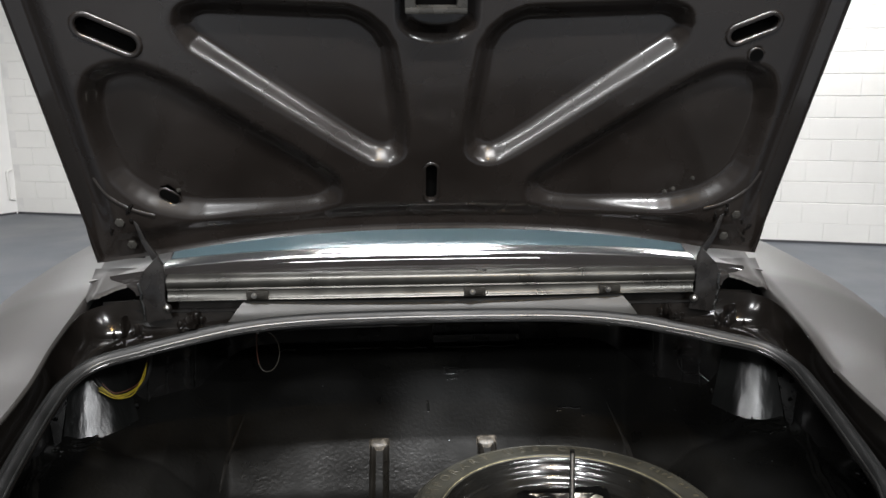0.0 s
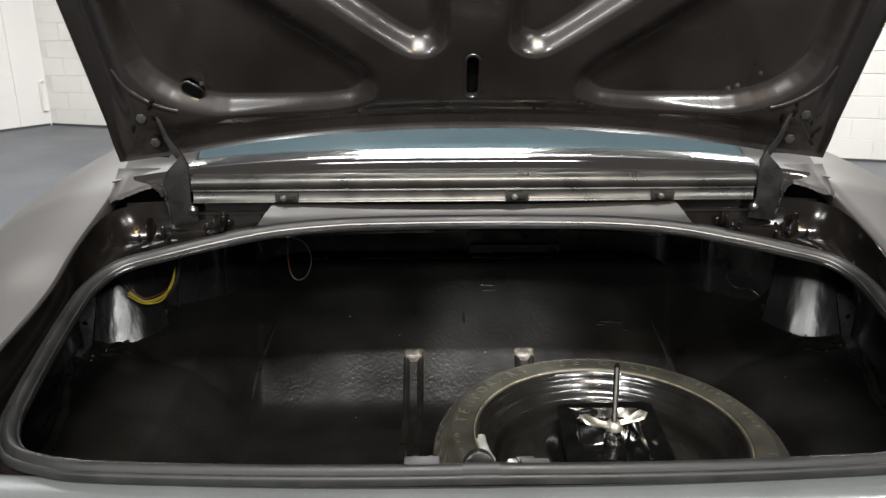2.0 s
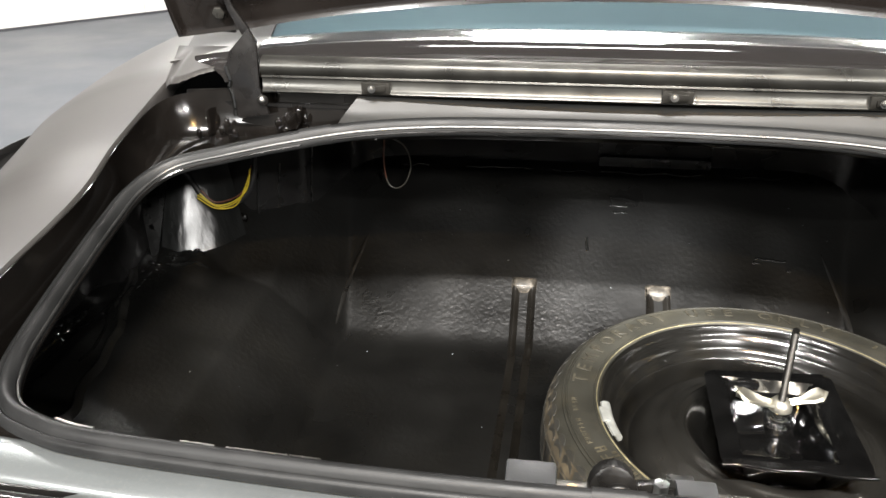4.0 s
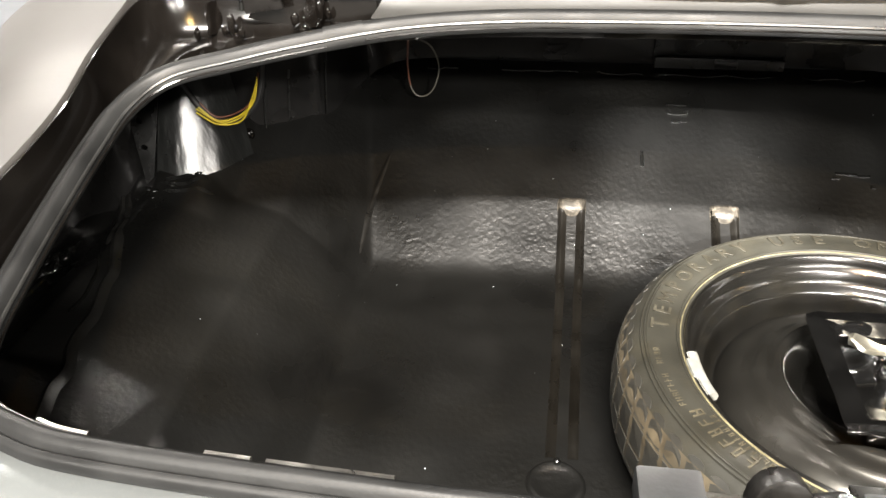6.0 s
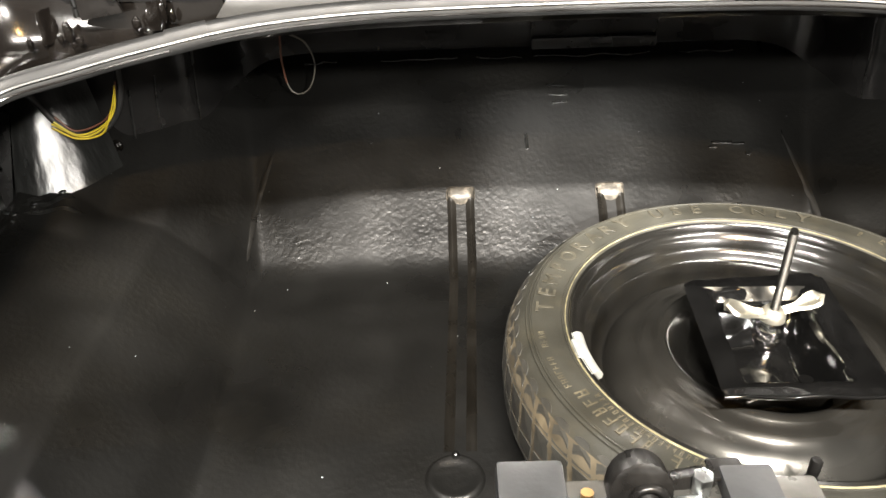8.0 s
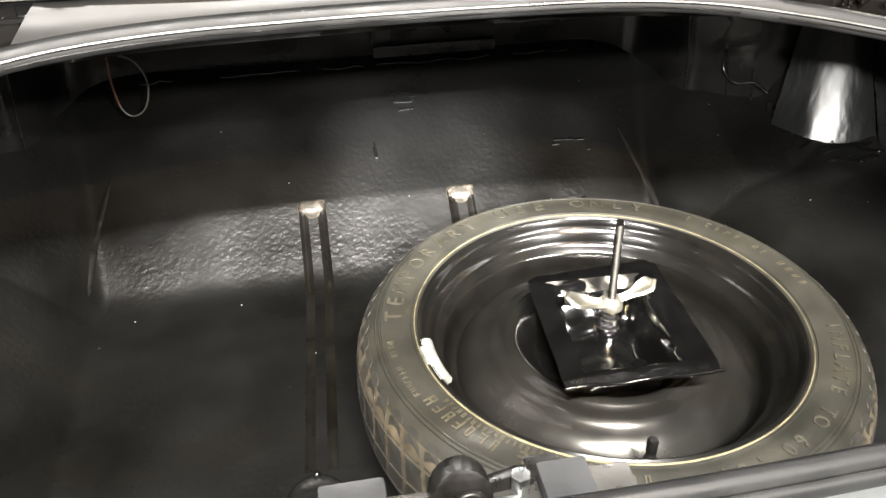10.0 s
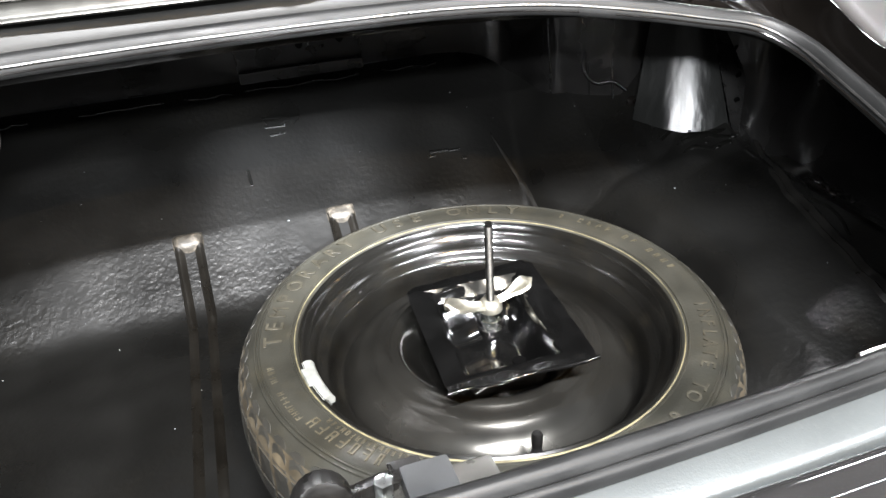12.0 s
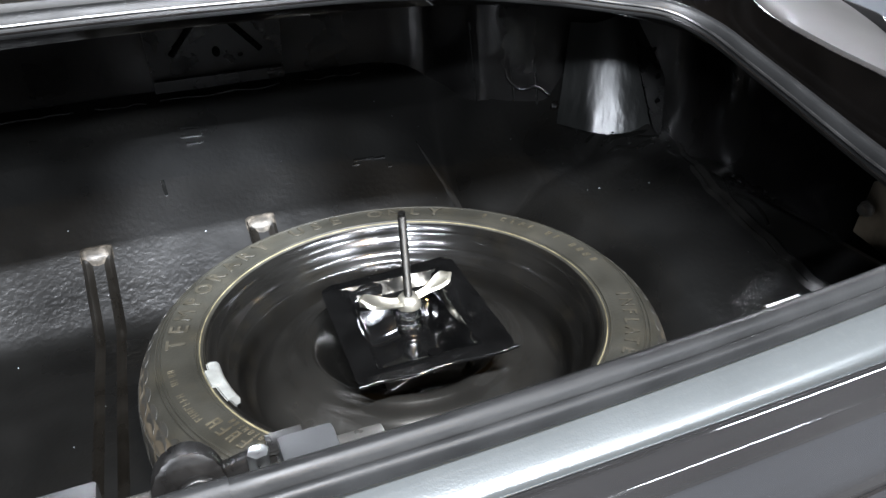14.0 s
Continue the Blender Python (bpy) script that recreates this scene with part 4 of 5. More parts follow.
for side in (-1, 1):
    # rounded, lighter creases where the ramp and side slopes meet
    random.seed(21 + side)
    crease = [(side * (0.372 + 0.032 * smoothstep(1.60, 1.44, y)), y, 0) for y in np.linspace(1.58, 1.362, 12)]
    floor_strip("ramp_crease", crease, [(-0.007, -0.002), (-0.004, 0.0004), (0.0, 0.0014), (0.004, 0.0004), (0.007, -0.002)], M_CREST, "lighter rounded crease at the ramp's end", 60, 0.35)

for side in (-1, 1):
    random.seed(11 + side)
    # weld seam along the outer floor edge; its highlight is in the lighter colour
    SEAM = [(0.78, 0.566), (0.93, 0.590), (1.06, 0.612), (1.153, 0.631), (1.24, 0.662), (1.318, 0.694)]
    pts = [(side * (lerp_table(SEAM, y) + random.uniform(-0.003, 0.003)), y, 0) for y in np.linspace(1.318, 0.78, 22)]
    floor_strip("weld_seam", pts, [(-0.010, -0.004), (-0.0055, 0.0025), (-0.001, 0.0045), (0.003, 0.002), (0.005, -0.001), (0.008, 0.0012), (0.012, -0.004)], M_CREST, "sealed weld seam, coloured lighter for its highlight", 110)
    pts = [(side * (lerp_table(SEAM, y) + 0.016 + random.uniform(-0.004, 0.004)), y, 0) for y in np.linspace(1.27, 1.06, 9)]
    floor_strip("seam_dribble", pts, [(-0.003, -0.002), (-0.001, 0.0016), (0.001, 0.0016), (0.003, -0.002)], M_SEALER, "thin ragged line of sealer", 50)
    # second sealed joint, where the floor meets the quarter's inner panel
    pts = [(side * (0.742 + 0.010 * smoothstep(1.0, 1.15, y) + random.uniform(-0.004, 0.004)), y, 0) for y in np.linspace(1.27, 0.95, 12)]
    floor_strip("outer_seam", pts, [(-0.007, -0.003), (-0.002, 0.0035), (0.003, 0.002), (0.008, -0.003)], M_SEALER, "lumpy sealed joint at the inner panel's foot", 60)
    for k in range(9):
        lump = bmesh.new()
        bmesh.ops.create_icosphere(lump, subdivisions=2, radius=1)
        lx, ly = 0.752 + random.uniform(-0.014, 0.014), 1.225 + random.uniform(-0.04, 0.035)
        lr = random.uniform(0.004, 0.009)
        for v in lump.verts:
            w = v.co * (1 + 0.35 * noise.noise(v.co * 1.7 + Vector((k * 3.1, side, 0))))
            v.co = Vector((side * lx + w.x * lr, ly + w.y * lr * 1.3, floor_z(side * lx, ly) + 0.006 + w.z * lr * 0.8))
        part("sealer_drop", lump, M_SEALER, car, "shiny black sealer drop")
    # gusset: brush-painted brace whose foot is buried in sealer
    def gus(i, j, side=side):
        u, v = 1.32 * i / 19, 0.03 + 1.42 * j / 14
        w = min(u, 1.0)
        over = max(0.0, u - 1.0)
        bx, by = 0.654 - 0.080 * w - 0.070 * over, 1.322 + 0.040 * w + 0.16 * over
        tx, ty = 0.652 - 0.056 * w - 0.070 * over, 1.380 + 0.020 * w + 0.10 * over
        x = bx + (tx - bx) * v
        y = by + (ty - by) * v - 0.008 * math.sin(math.pi * w)
        z = 0.806 + 0.115 * v + 0.010 * w * (1 - v) - 0.008 * w * v
        r = 0.0012 * noise.noise(Vector((x * 60, z * 18, side * 3)))
        return Vector((side * x, y + r, z))
    gusset = part("gusset", thick(grid_bm(gus, 20, 15), 0.002), M_BRUSHED, car, "glossy brush-painted black gusset plate")
    FL = [Vector((0.656, 1.3205, 0.812)), Vector((0.664, 1.318, 0.810)), Vector((0.712, 1.388, 0.985)), Vector((0.650, 1.404, 0.975))]

    def flange(i, j, side=side, FL=FL):
        a, c = i / 4, j / 6
        p = FL[0].lerp(FL[1], a).lerp(FL[3].lerp(FL[2], a), c)
        return Vector((side * p.x, p.y, p.z))
    part("gusset_flange", thick(grid_bm(flange, 5, 7), 0.002), M_PLATE, gusset, "flat dark flange with punched holes")
    for a, c in ((0.55, 0.28), (0.62, 0.46), (0.55, 0.66)):
        p = FL[0].lerp(FL[1], a).lerp(FL[3].lerp(FL[2], a), c)
        part("flange_hole", prism([(0.0036 * math.cos(k * math.pi / 8), 0.0048 * math.sin(k * math.pi / 8)) for k in range(16)], pose(side * p.x, p.y - 0.0022, p.z, 112, 0, 0), 0.003), M_HOLE, gusset, smooth=False)

    # wrinkles of sealer brushed along the gusset's foot
    for k in range(4):
        a0, a1 = random.uniform(-0.1, 0.45), random.uniform(0.7, 1.25)
        back = 0.004 + 0.011 * k + random.uniform(-0.003, 0.003)
        pts = [(side * (0.656 - 0.084 * u), 1.335 + 0.036 * u - back + 0.009 * noise.noise(Vector((u * 3, k * 2.3, side))), 0) for u in np.linspace(a0, a1, 9)]
        floor_strip("sealer_wrinkle", pts, [(-0.0045, -0.002), (-0.0016, 0.0016), (0.0006, 0.0019), (0.002, 0.0004), (0.0045, -0.002)], M_SEALER, "shiny wrinkle of brushed sealer", 40, 0.3)
    # drips of sealer at the gusset's foot
    for k in range(9):
        lump = bmesh.new()
        bmesh.ops.create_icosphere(lump, subdivisions=2, radius=1)
        lx, ly = 0.668 - 0.0085 * k + random.uniform(-0.006, 0.006), 1.300 + 0.0045 * k + random.uniform(-0.020, 0.010)
        lr = random.uniform(0.002, 0.0055)
        for v in lump.verts:
            v.co = Vector((side * lx + v.co.x * lr * random.uniform(1.2, 1.5), ly + v.co.y * lr, floor_z(side * lx, ly) + v.co.z * lr * 0.55))
        part("sealer_drop", lump, M_SEALER, car, "shiny black sealer drop")
    # upright creases in the wheelhouse
    for cx, cy, z0, z1 in ((0.476, 1.535, 0.83, 0.95), (0.524, 1.498, 0.82, 0.91), (0.553, 1.474, 0.80, 0.90)):
        part("wheelhouse_crease", tube([(side * cx, cy, z0), (side * (cx - 0.004), cy, (z0 + z1) / 2), (side * (cx - 0.008), cy + 0.004, z1)], 0.0016, 14, 7), M_CREASE, car, "painted seam of the wheelhouse")
    part("lug", hex_bolt(0.006, 0.012, pose(side * 0.568, 1.448, 0.832, 80, 0, 0)), M_GLOSSBLACK, car, "small painted bolt")

# dust specks on the paint
random.seed(77)
specks = []
for k in range(70):
    x, y = random.uniform(-0.66, 0.66), random.uniform(0.80, 1.62)
    r = random.choice((0.0003, 0.0004, 0.0004, 0.0006))
    specks.append(box_bm((x - r, y - r, floor_z(x, y)), (x + r * random.uniform(0.6, 1.8), y + r, floor_z(x, y) + r), r * 0.3))
tagged(part("dust", join(*specks), M_STICKER, car, "pale dust specks"), kind="stuff")

# seat-back plate with diagonal ribs, and its lower flange
BPL = 1.679
part("bulkhead_plate", prism([(0.015, 0.888), (0.210, 0.886), (0.218, 1.05), (0.012, 1.05)], Matrix(((1, 0, 0, 0), (0, 0, 1, BPL - 0.004), (0, 1, 0, 0), (0, 0, 0, 1))), 0.003, 0.001), M_PLATE, car, "charcoal bulkhead panel with diagonal ribs")
part("bulkhead_flange", box_bm((0.016, BPL - 0.014, 0.872), (0.209, BPL - 0.004, 0.889), 0.002), M_PLATE, car, "lower flange of the bulkhead panel")
# black bars paint the shade of two diagonal grooves
for a, b in (((0.048, 0.923), (0.098, 0.982)), ((0.124, 0.979), (0.179, 0.918))):
    part("bulkhead_groove_shade", tube([(a[0], BPL - 0.006, a[1]), ((a[0] + b[0]) / 2, BPL - 0.008, (a[1] + b[1]) / 2), (b[0], BPL - 0.006, b[1])], 0.0045, 12, 8), M_HOLE, car, "raised black bar for the shade in a diagonal pressed groove")
part("bulkhead_plug", prism([(0.006 * math.cos(k * math.pi / 8), 0.008 * math.sin(k * math.pi / 8)) for k in range(16)], pose(0.113, BPL - 0.0065, 0.922, 90, 0, 0), 0.001), M_HOLE, car, smooth=False)
random.seed(41)
for x0, x1 in ((-0.34, -0.29), (-0.22, -0.10), (-0.07, 0.0), (0.02, 0.20), (0.24, 0.33)):
    part("bulkhead_seam", tube([(x, 1.668, floor_z(x, 1.668) + 0.001 + random.uniform(-0.002, 0.003)) for x in np.linspace(x0, x1, 6)], 0.0015, 24, 7), M_CREASE, car, "broken line of sealer at the bulkhead's foot")


def ramp_mark(x, y, w, h):
    z = floor_z(x, y)
    return box_bm((-w / 2, -h / 2, -0.0005), (w / 2, h / 2, 0.0022), 0.0004, pose(x, y, z, math.degrees(math.atan(0.70)), 0, random.uniform(-6, 6)))


# unreadable embossed marks on the ramp
random.seed(3)
for x, y, w, h in ((0.288, 1.536, 0.030, 0.003), (0.312, 1.534, 0.018, 0.003), (0.324, 1.520, 0.006, 0.005), (0.274, 1.530, 0.012, 0.003), (0.279, 1.445, 0.022, 0.0035), (0.298, 1.452, 0.007, 0.006), (0.317, 1.447, 0.022, 0.0035),
                   (-0.001, 1.545, 0.005, 0.026), (0.050, 1.625, 0.030, 0.003), (0.052, 1.611, 0.030, 0.003), (0.054, 1.600, 0.024, 0.003)):
    part("embossed_bar", ramp_mark(x, y, w, h), M_CREASE, car, smooth=False)

# ---- wires ----
YW = [(-0.628, 1.332, 0.988), (-0.609, 1.350, 0.944), (-0.591, 1.354, 0.91), (-0.565, 1.354, 0.895), (-0.538, 1.36, 0.9), (-0.519, 1.363, 0.921), (-0.51, 1.367, 0.949), (-0.508, 1.37, 0.998)]
harness = tagged(part("wiring_harness", tube([(x + 0.003, y + 0.004, z - 0.004) for x, y, z in YW], 0.0042, 60, 8), M_WIREBLACK), "black taped cable with yellow wires hanging from the inner wing", "wiring")
for k, (dy, dz, m_) in enumerate(((-0.003, 0.0, M_YELLOW), (-0.001, -0.0035, M_YELLOW), (0.001, 0.004, M_WIREBROWN), (-0.004, -0.006, M_YELLOW))):
    random.seed(k)
    part("strand", tube([(x + random.uniform(-0.003, 0.003), y + dy, z + dz + random.uniform(-0.002, 0.002)) for x, y, z in YW[2:-1]], 0.0012, 60, 6), m_, harness, "yellow wire" if m_ is M_YELLOW else "brown wire")
LW = [(-0.385, 1.63, 1.0), (-0.365, 1.604, 0.936), (-0.353, 1.603, 0.931), (-0.325, 1.603, 0.917), (-0.313, 1.603, 0.884), (-0.323, 1.602, 0.849), (-0.342, 1.602, 0.837), (-0.356, 1.602, 0.849), (-0.361, 1.602, 0.885), (-0.359, 1.603, 0.927), (-0.357, 1.63, 1.0)]
LWS = smooth_path(LW, 100)
loop = tagged(part("loose_wire", sweep(LWS[:62], circle(0.0013, 6)), M_WIREGREY), "thin loose loop of grey and brown wire hanging from the bulkhead", "wire")
part("brown_end", sweep(LWS[61:], circle(0.0016, 6)), M_WIREBROWN, loop, "brown insulated end")
part("cable_stub", tube([(0.512, 1.50, 0.90), (0.508, 1.490, 0.875), (0.523, 1.478, 0.858), (0.543, 1.466, 0.862), (0.56, 1.452, 0.85)], 0.0025, 30, 7), M_GLOSSBLACK, car, "black painted cable stub")

# tail-lamp bracket on the side wall
bracket = part("lamp_bracket", prism([(-0.030, -0.035), (0.018, -0.045), (0.040, -0.02), (0.042, 0.04), (0.010, 0.048), (-0.020, 0.030)], Matrix(((0, 0, -1, 0.712), (-1, 0, 0, 0.988), (0, 1, 0, 0.828), (0, 0, 0, 1))), 0.006, 0.002), M_BROWN, car, "brown bare-metal tail lamp bracket")
part("nut", hex_bolt(0.006, 0.010, Matrix.Translation((0.702, 1.003, 0.829)) @ Matrix.Rotation(radians(-90), 4, "Y")), M_STEEL, bracket, "steel nut")

# ---- lid latch on the rear lip ----
LS = Matrix.Translation((0.003, -0.025, 0.024))
latch = tagged(part("boot_latch", box_bm((-0.092, 0.770, 0.890), (0.078, 0.806, 0.912), 0.003), M_LIDSATIN), "black and zinc boot latch mechanism fixed to the rear lip", "latch")
part("mount_plate", box_bm((-0.097, 0.772, 0.902), (-0.060, 0.812, 0.922), 0.003), M_LATCHGREY, latch, "grey mounting bracket")
part("mount_plate", join(box_bm((0.023, 0.772, 0.902), (0.052, 0.806, 0.922), 0.003)), M_LATCHGREY, latch, "grey mounting bracket")
ARCH = [(-0.0175, -0.016), (0.0165, -0.016), (0.0170, -0.004)] + [(0.0175 * math.cos(q), 0.0200 * math.sin(q)) for q in np.linspace(0.15, math.pi - 0.1, 11)] + [(-0.0178, -0.004)]
TILT = Matrix.Translation((-0.0205, 0.7905, 0.9165)) @ Matrix.Rotation(radians(72), 4, "X")
housing = part("housing", prism(ARCH, TILT @ Matrix.Translation((0, 0, -0.016)), 0.017, 0.0028), M_LATCHBLACK, latch, "rounded black latch housing")
bm = lathe([(0.0001, 0.0022), (0.0042, 0.0022), (0.0052, 0.0012), (0.0066, 0.0012), (0.0074, 0.0034), (0.0092, 0.0040), (0.0108, 0.0030), (0.0116, 0.0002), (0.0116, -0.003)], 32)
bm.transform(TILT @ Matrix.Translation((0.0035, -0.0035, 0.001)))
part("lock_collar", bm, M_LATCHBLACK, housing, "black collar round the lock")
bm = lathe([(0.0001, 0.0030), (0.0030, 0.0030), (0.0040, 0.0020)], 24)
bm.transform(TILT @ Matrix.Translation((0.0035, -0.0035, 0.001)))
part("lock_core", bm, M_HINGE, housing, "dull lock core")
part("pawl", prism(stadium((0, 0), (0.016, 0.002), 0.0075), pose(-0.002, 0.806, 0.908, 72, 0, 4), 0.010, 0.002), M_LATCHBLACK, latch, "black half-round pawl")
part("link", prism([(-0.004, -0.003), (0.034, -0.004), (0.036, 0.002), (0.012, 0.005), (-0.004, 0.004)], pose(0.000, 0.785, 0.9065, 55, 0, 0), 0.0035, 0.0008), M_HINGE, latch, "flat black link")
part("slot_bracket", join(box_bm((0.018, 0.798, 0.908), (0.036, 0.812, 0.911), 0.001), box_bm((0.018, 0.798, 0.917), (0.036, 0.812, 0.920), 0.001), box_bm((0.034, 0.798, 0.908), (0.037, 0.812, 0.920), 0.001)), M_LATCHBLACK, latch, "slotted black bracket with worn edges")
part("lever", box_bm((-0.010, 0.800, 0.906), (0.018, 0.803, 0.917), 0.001), M_LATCHBLACK, latch, "latch lever")
part("lever_edge", box_bm((-0.012, 0.790, 0.9115), (0.012, 0.7925, 0.9135), 0.0006), M_ZINC2, latch, "bright edge of the lever")
part("adjuster_bolt", prism([(0.0058 * math.cos(k * math.pi / 3), 0.0058 * math.sin(k * math.pi / 3)) for k in range(6)], pose(0.013, 0.797, 0.905, 0, 0, 12), 0.019, 0.001), M_ZINC2, latch, "zinc hexagon bolt head")
part("spring_pin", tube([(-0.049, 0.790, 0.900), (-0.049, 0.792, 0.910), (-0.049, 0.793, 0.917)], 0.0036, 10, 10), M_BRASS, latch, "brass-coloured pin")
part("rubber_block", box_bm((0.020, 0.800, 0.904), (0.030, 0.812, 0.917), 0.002), M_WIREBLACK, latch, "black rubber stop")
latch.matrix_basis = LS
# screws in the lip and the rubber's seams
for x0, x1 in ((-0.438, -0.400), (-0.335, -0.302), (-0.300, -0.215), (0.300, 0.335)):
    path = [p + Vector((0, 0.002, 0.0005)) for p in EDGE_LINE if p.y < 0.80 and x0 <= p.x <= x1]
    part("lip_clip", sweep(sorted(path, key=lambda p: p.x), circle(0.0022, 6)), M_STEEL, car, "thin bright edge clip")

# ---- spare wheel ----
CW = Vector((0.197, 1.094, 0))
Z0 = 0.660
wheel = empty("temporary_spare", "temporary spare wheel with black steel rim lying in the boot", "wheel")
wheel.location = (CW.x, CW.y, Z0)
wheel.scale = (0.953, 0.953, 1.0)
TY = [(0.205, 0.113), (0.2055, 0.119), (0.2085, 0.1215), (0.211, 0.1205), (0.218, 0.1232), (0.232, 0.125), (0.244, 0.1238), (0.2455, 0.1245), (0.247, 0.1232), (0.256, 0.119), (0.264, 0.112), (0.2705, 0.101), (0.274, 0.088), (0.2755, 0.0625),
      (0.274, 0.037), (0.2705, 0.023), (0.262, 0.010), (0.245, 0.002), (0.225, 0.0), (0.208, 0.004), (0.200, 0.012)]
tyre = part("tyre", lathe(TY, 160), M_TYRE, wheel, "dusty narrow black tyre")
RM = [(0.207, 0.1145), (0.2075, 0.119), (0.2045, 0.1215), (0.2015, 0.1195), (0.2005, 0.112), (0.196, 0.106), (0.1925, 0.103), (0.191, 0.095), (0.186, 0.088), (0.1805, 0.0855), (0.1775, 0.080), (0.1755, 0.066), (0.172, 0.056),
      (0.1655, 0.0525), (0.1635, 0.053), (0.163, 0.058), (0.1605, 0.0635), (0.155, 0.0698), (0.149, 0.0755), (0.143, 0.0796), (0.138, 0.0820), (0.1335, 0.0838), (0.1300, 0.0862), (0.1265, 0.0888), (0.1225, 0.0902), (0.1180, 0.0908), (0.1140, 0.0918),
      (0.1110, 0.0940), (0.1075, 0.0960), (0.1035, 0.0964), (0.0995, 0.0950), (0.095, 0.0910), (0.088, 0.082), (0.080, 0.071), (0.072, 0.064), (0.030, 0.062), (0.0005, 0.062)]
EDGE_AT = next(k for k, (r, z) in enumerate(RM) if r < 0.1640)
rim = part("rim", lathe(RM[:EDGE_AT + 1], 160), M_RIM, wheel, "glossy black steel rim")
part("wheel_disc", lathe(RM[EDGE_AT:], 160), M_DISC, wheel, "satin black pressed steel wheel disc")
part("bead_dirt", lathe([(0.2085, 0.1200), (0.2095, 0.1222), (0.2105, 0.1205)], 160), M_DUST, tyre, "pale dusty line at the bead")


def lug(out, quad, prof, lift):
    """One tread lug: a polygon of (angle, way down the shoulder), raised off the carcass."""
    def at(a, w, h):
        x = max(0.0, min(len(prof) - 1.001, w))
        k = int(x)
        (r0, z0), (r1, z1) = prof[k], prof[k + 1]
        r, z = r0 + (r1 - r0) * (x - k), z0 + (z1 - z0) * (x - k)
        n = math.hypot(r1 - r0, z1 - z0)
        r, z = r + h * (z0 - z1) / n, z + h * (r1 - r0) / n
        return (r * math.cos(a), r * math.sin(a), z)
    ca, cw = sum(q[0] for q in quad) / len(quad), sum(q[1] for q in quad) / len(quad)
    lo = [out.verts.new(at(a, w, -0.0006)) for a, w in quad]
    hi = [out.verts.new(at(ca + (a - ca) * 0.93, cw + (w - cw) * 0.94, lift)) for a, w in quad]
    mid = out.verts.new(at(ca, cw, lift))
    m = len(quad)
    for i in range(m):
        out.faces.new((lo[i], lo[(i + 1) % m], hi[(i + 1) % m], hi[i]))
        out.faces.new((hi[i], hi[(i + 1) % m], mid))


def tread():
    """Hooked shoulder lugs, slanted blocks below them and ribs round the crown."""
    out = bmesh.new()
    n = 58
    step = 2 * math.pi / n
    for k in range(n):
        a = k * step
        # rounded hook on the shoulder
        hook = [(a + step * (0.02 + 0.20 * w), w) for w in (2.45, 1.7)] + [(a + step * (0.56 + 0.40 * math.cos(q)), 0.85 - 0.55 * math.sin(q)) for q in (math.pi * 0.92, math.pi * 0.7, math.pi * 0.5, math.pi * 0.3, math.pi * 0.08)]
        hook += [(a + step * (0.86 + 0.20 * w), w) for w in (1.7, 2.45)]
        lug(out, hook, TY[9:16], 0.0006)
        # slanted block at the tread's edge
        lug(out, [(a + step * 0.56, 2.55), (a + step * 1.40, 2.55), (a + step * 1.56, 3.85), (a + step * 0.72, 3.85)], TY[9:16], 0.0010)
        lug(out, [(a + step * 0.72, 3.95), (a + step * 1.56, 3.95), (a + step * 1.40, 4.9), (a + step * 0.56, 4.9)], TY[9:16], 0.0010)
        lug(out, [(a + step * 0.10, 5.05), (a + step * 0.94, 5.05), (a + step * 1.05, 5.9), (a + step * 0.22, 5.9)], TY[9:16], 0.0010)
    return out


# fine moulded rings on the sidewall
for r, z in ((0.2135, 0.1222), (0.2475, 0.1236), (0.2515, 0.1222)):
    part("sidewall_ring", lathe([(r - 0.0012, z - 0.0010), (r - 0.0004, z + 0.0006), (r + 0.0004, z + 0.0006), (r + 0.0012, z - 0.0012)], 128), M_TYRE, tyre)
part("tread_groove", lathe([(r + 0.0002, z) for r, z in TY[10:16]], 160), M_TREADBASE, tyre, "dusty tan tread grooves")
tagged(part("tread", tread(), M_TREAD, tyre, "worn tread blocks", smooth=False), kind="stuff")


def glyph(ch, size, depth):
    cu = bpy.data.curves.new("glyph", "FONT")
    cu.body, cu.size, cu.extrude, cu.align_x, cu.align_y = ch, size, depth, "CENTER", "CENTER"
    cu.resolution_u = 2
    cu.offset = 0.0 if ch in "MWN" else size * 0.014
    ob = bpy.data.objects.new("glyph", cu)
    me = bpy.data.meshes.new_from_object(ob)
    bpy.data.objects.remove(ob)
    bpy.data.curves.remove(cu)
    return me


def ring_text(text, start, step, radius, size, z):
    for k, ch in enumerate(text):
        if ch == " ":
            continue
        a = radians(start - k * step)
        me = glyph(ch, size, 0.0005)
        me.transform(Matrix.Translation((radius * math.cos(a), radius * math.sin(a), z)) @ Matrix.Rotation(a - math.pi / 2, 4, "Z"))
        bm = bmesh.new()
        bm.from_mesh(me)
        bmesh.ops.remove_doubles(bm, verts=bm.verts[:], dist=0.00005)
        bmesh.ops.recalc_face_normals(bm, faces=bm.faces[:])
        bm.to_mesh(me)
        bm.free()
        me.materials.clear()
        me.materials.append(M_TYREMARK)
        ob = new("letter", me)
        ob.parent = tyre


ring_text("TEMPORARY USE ONLY", 171, 6.5, 0.231, 0.027, 0.1252)
ring_text("INFLATE TO 60 PSI", -17.5, 4.2, 0.233, 0.020, 0.1252)


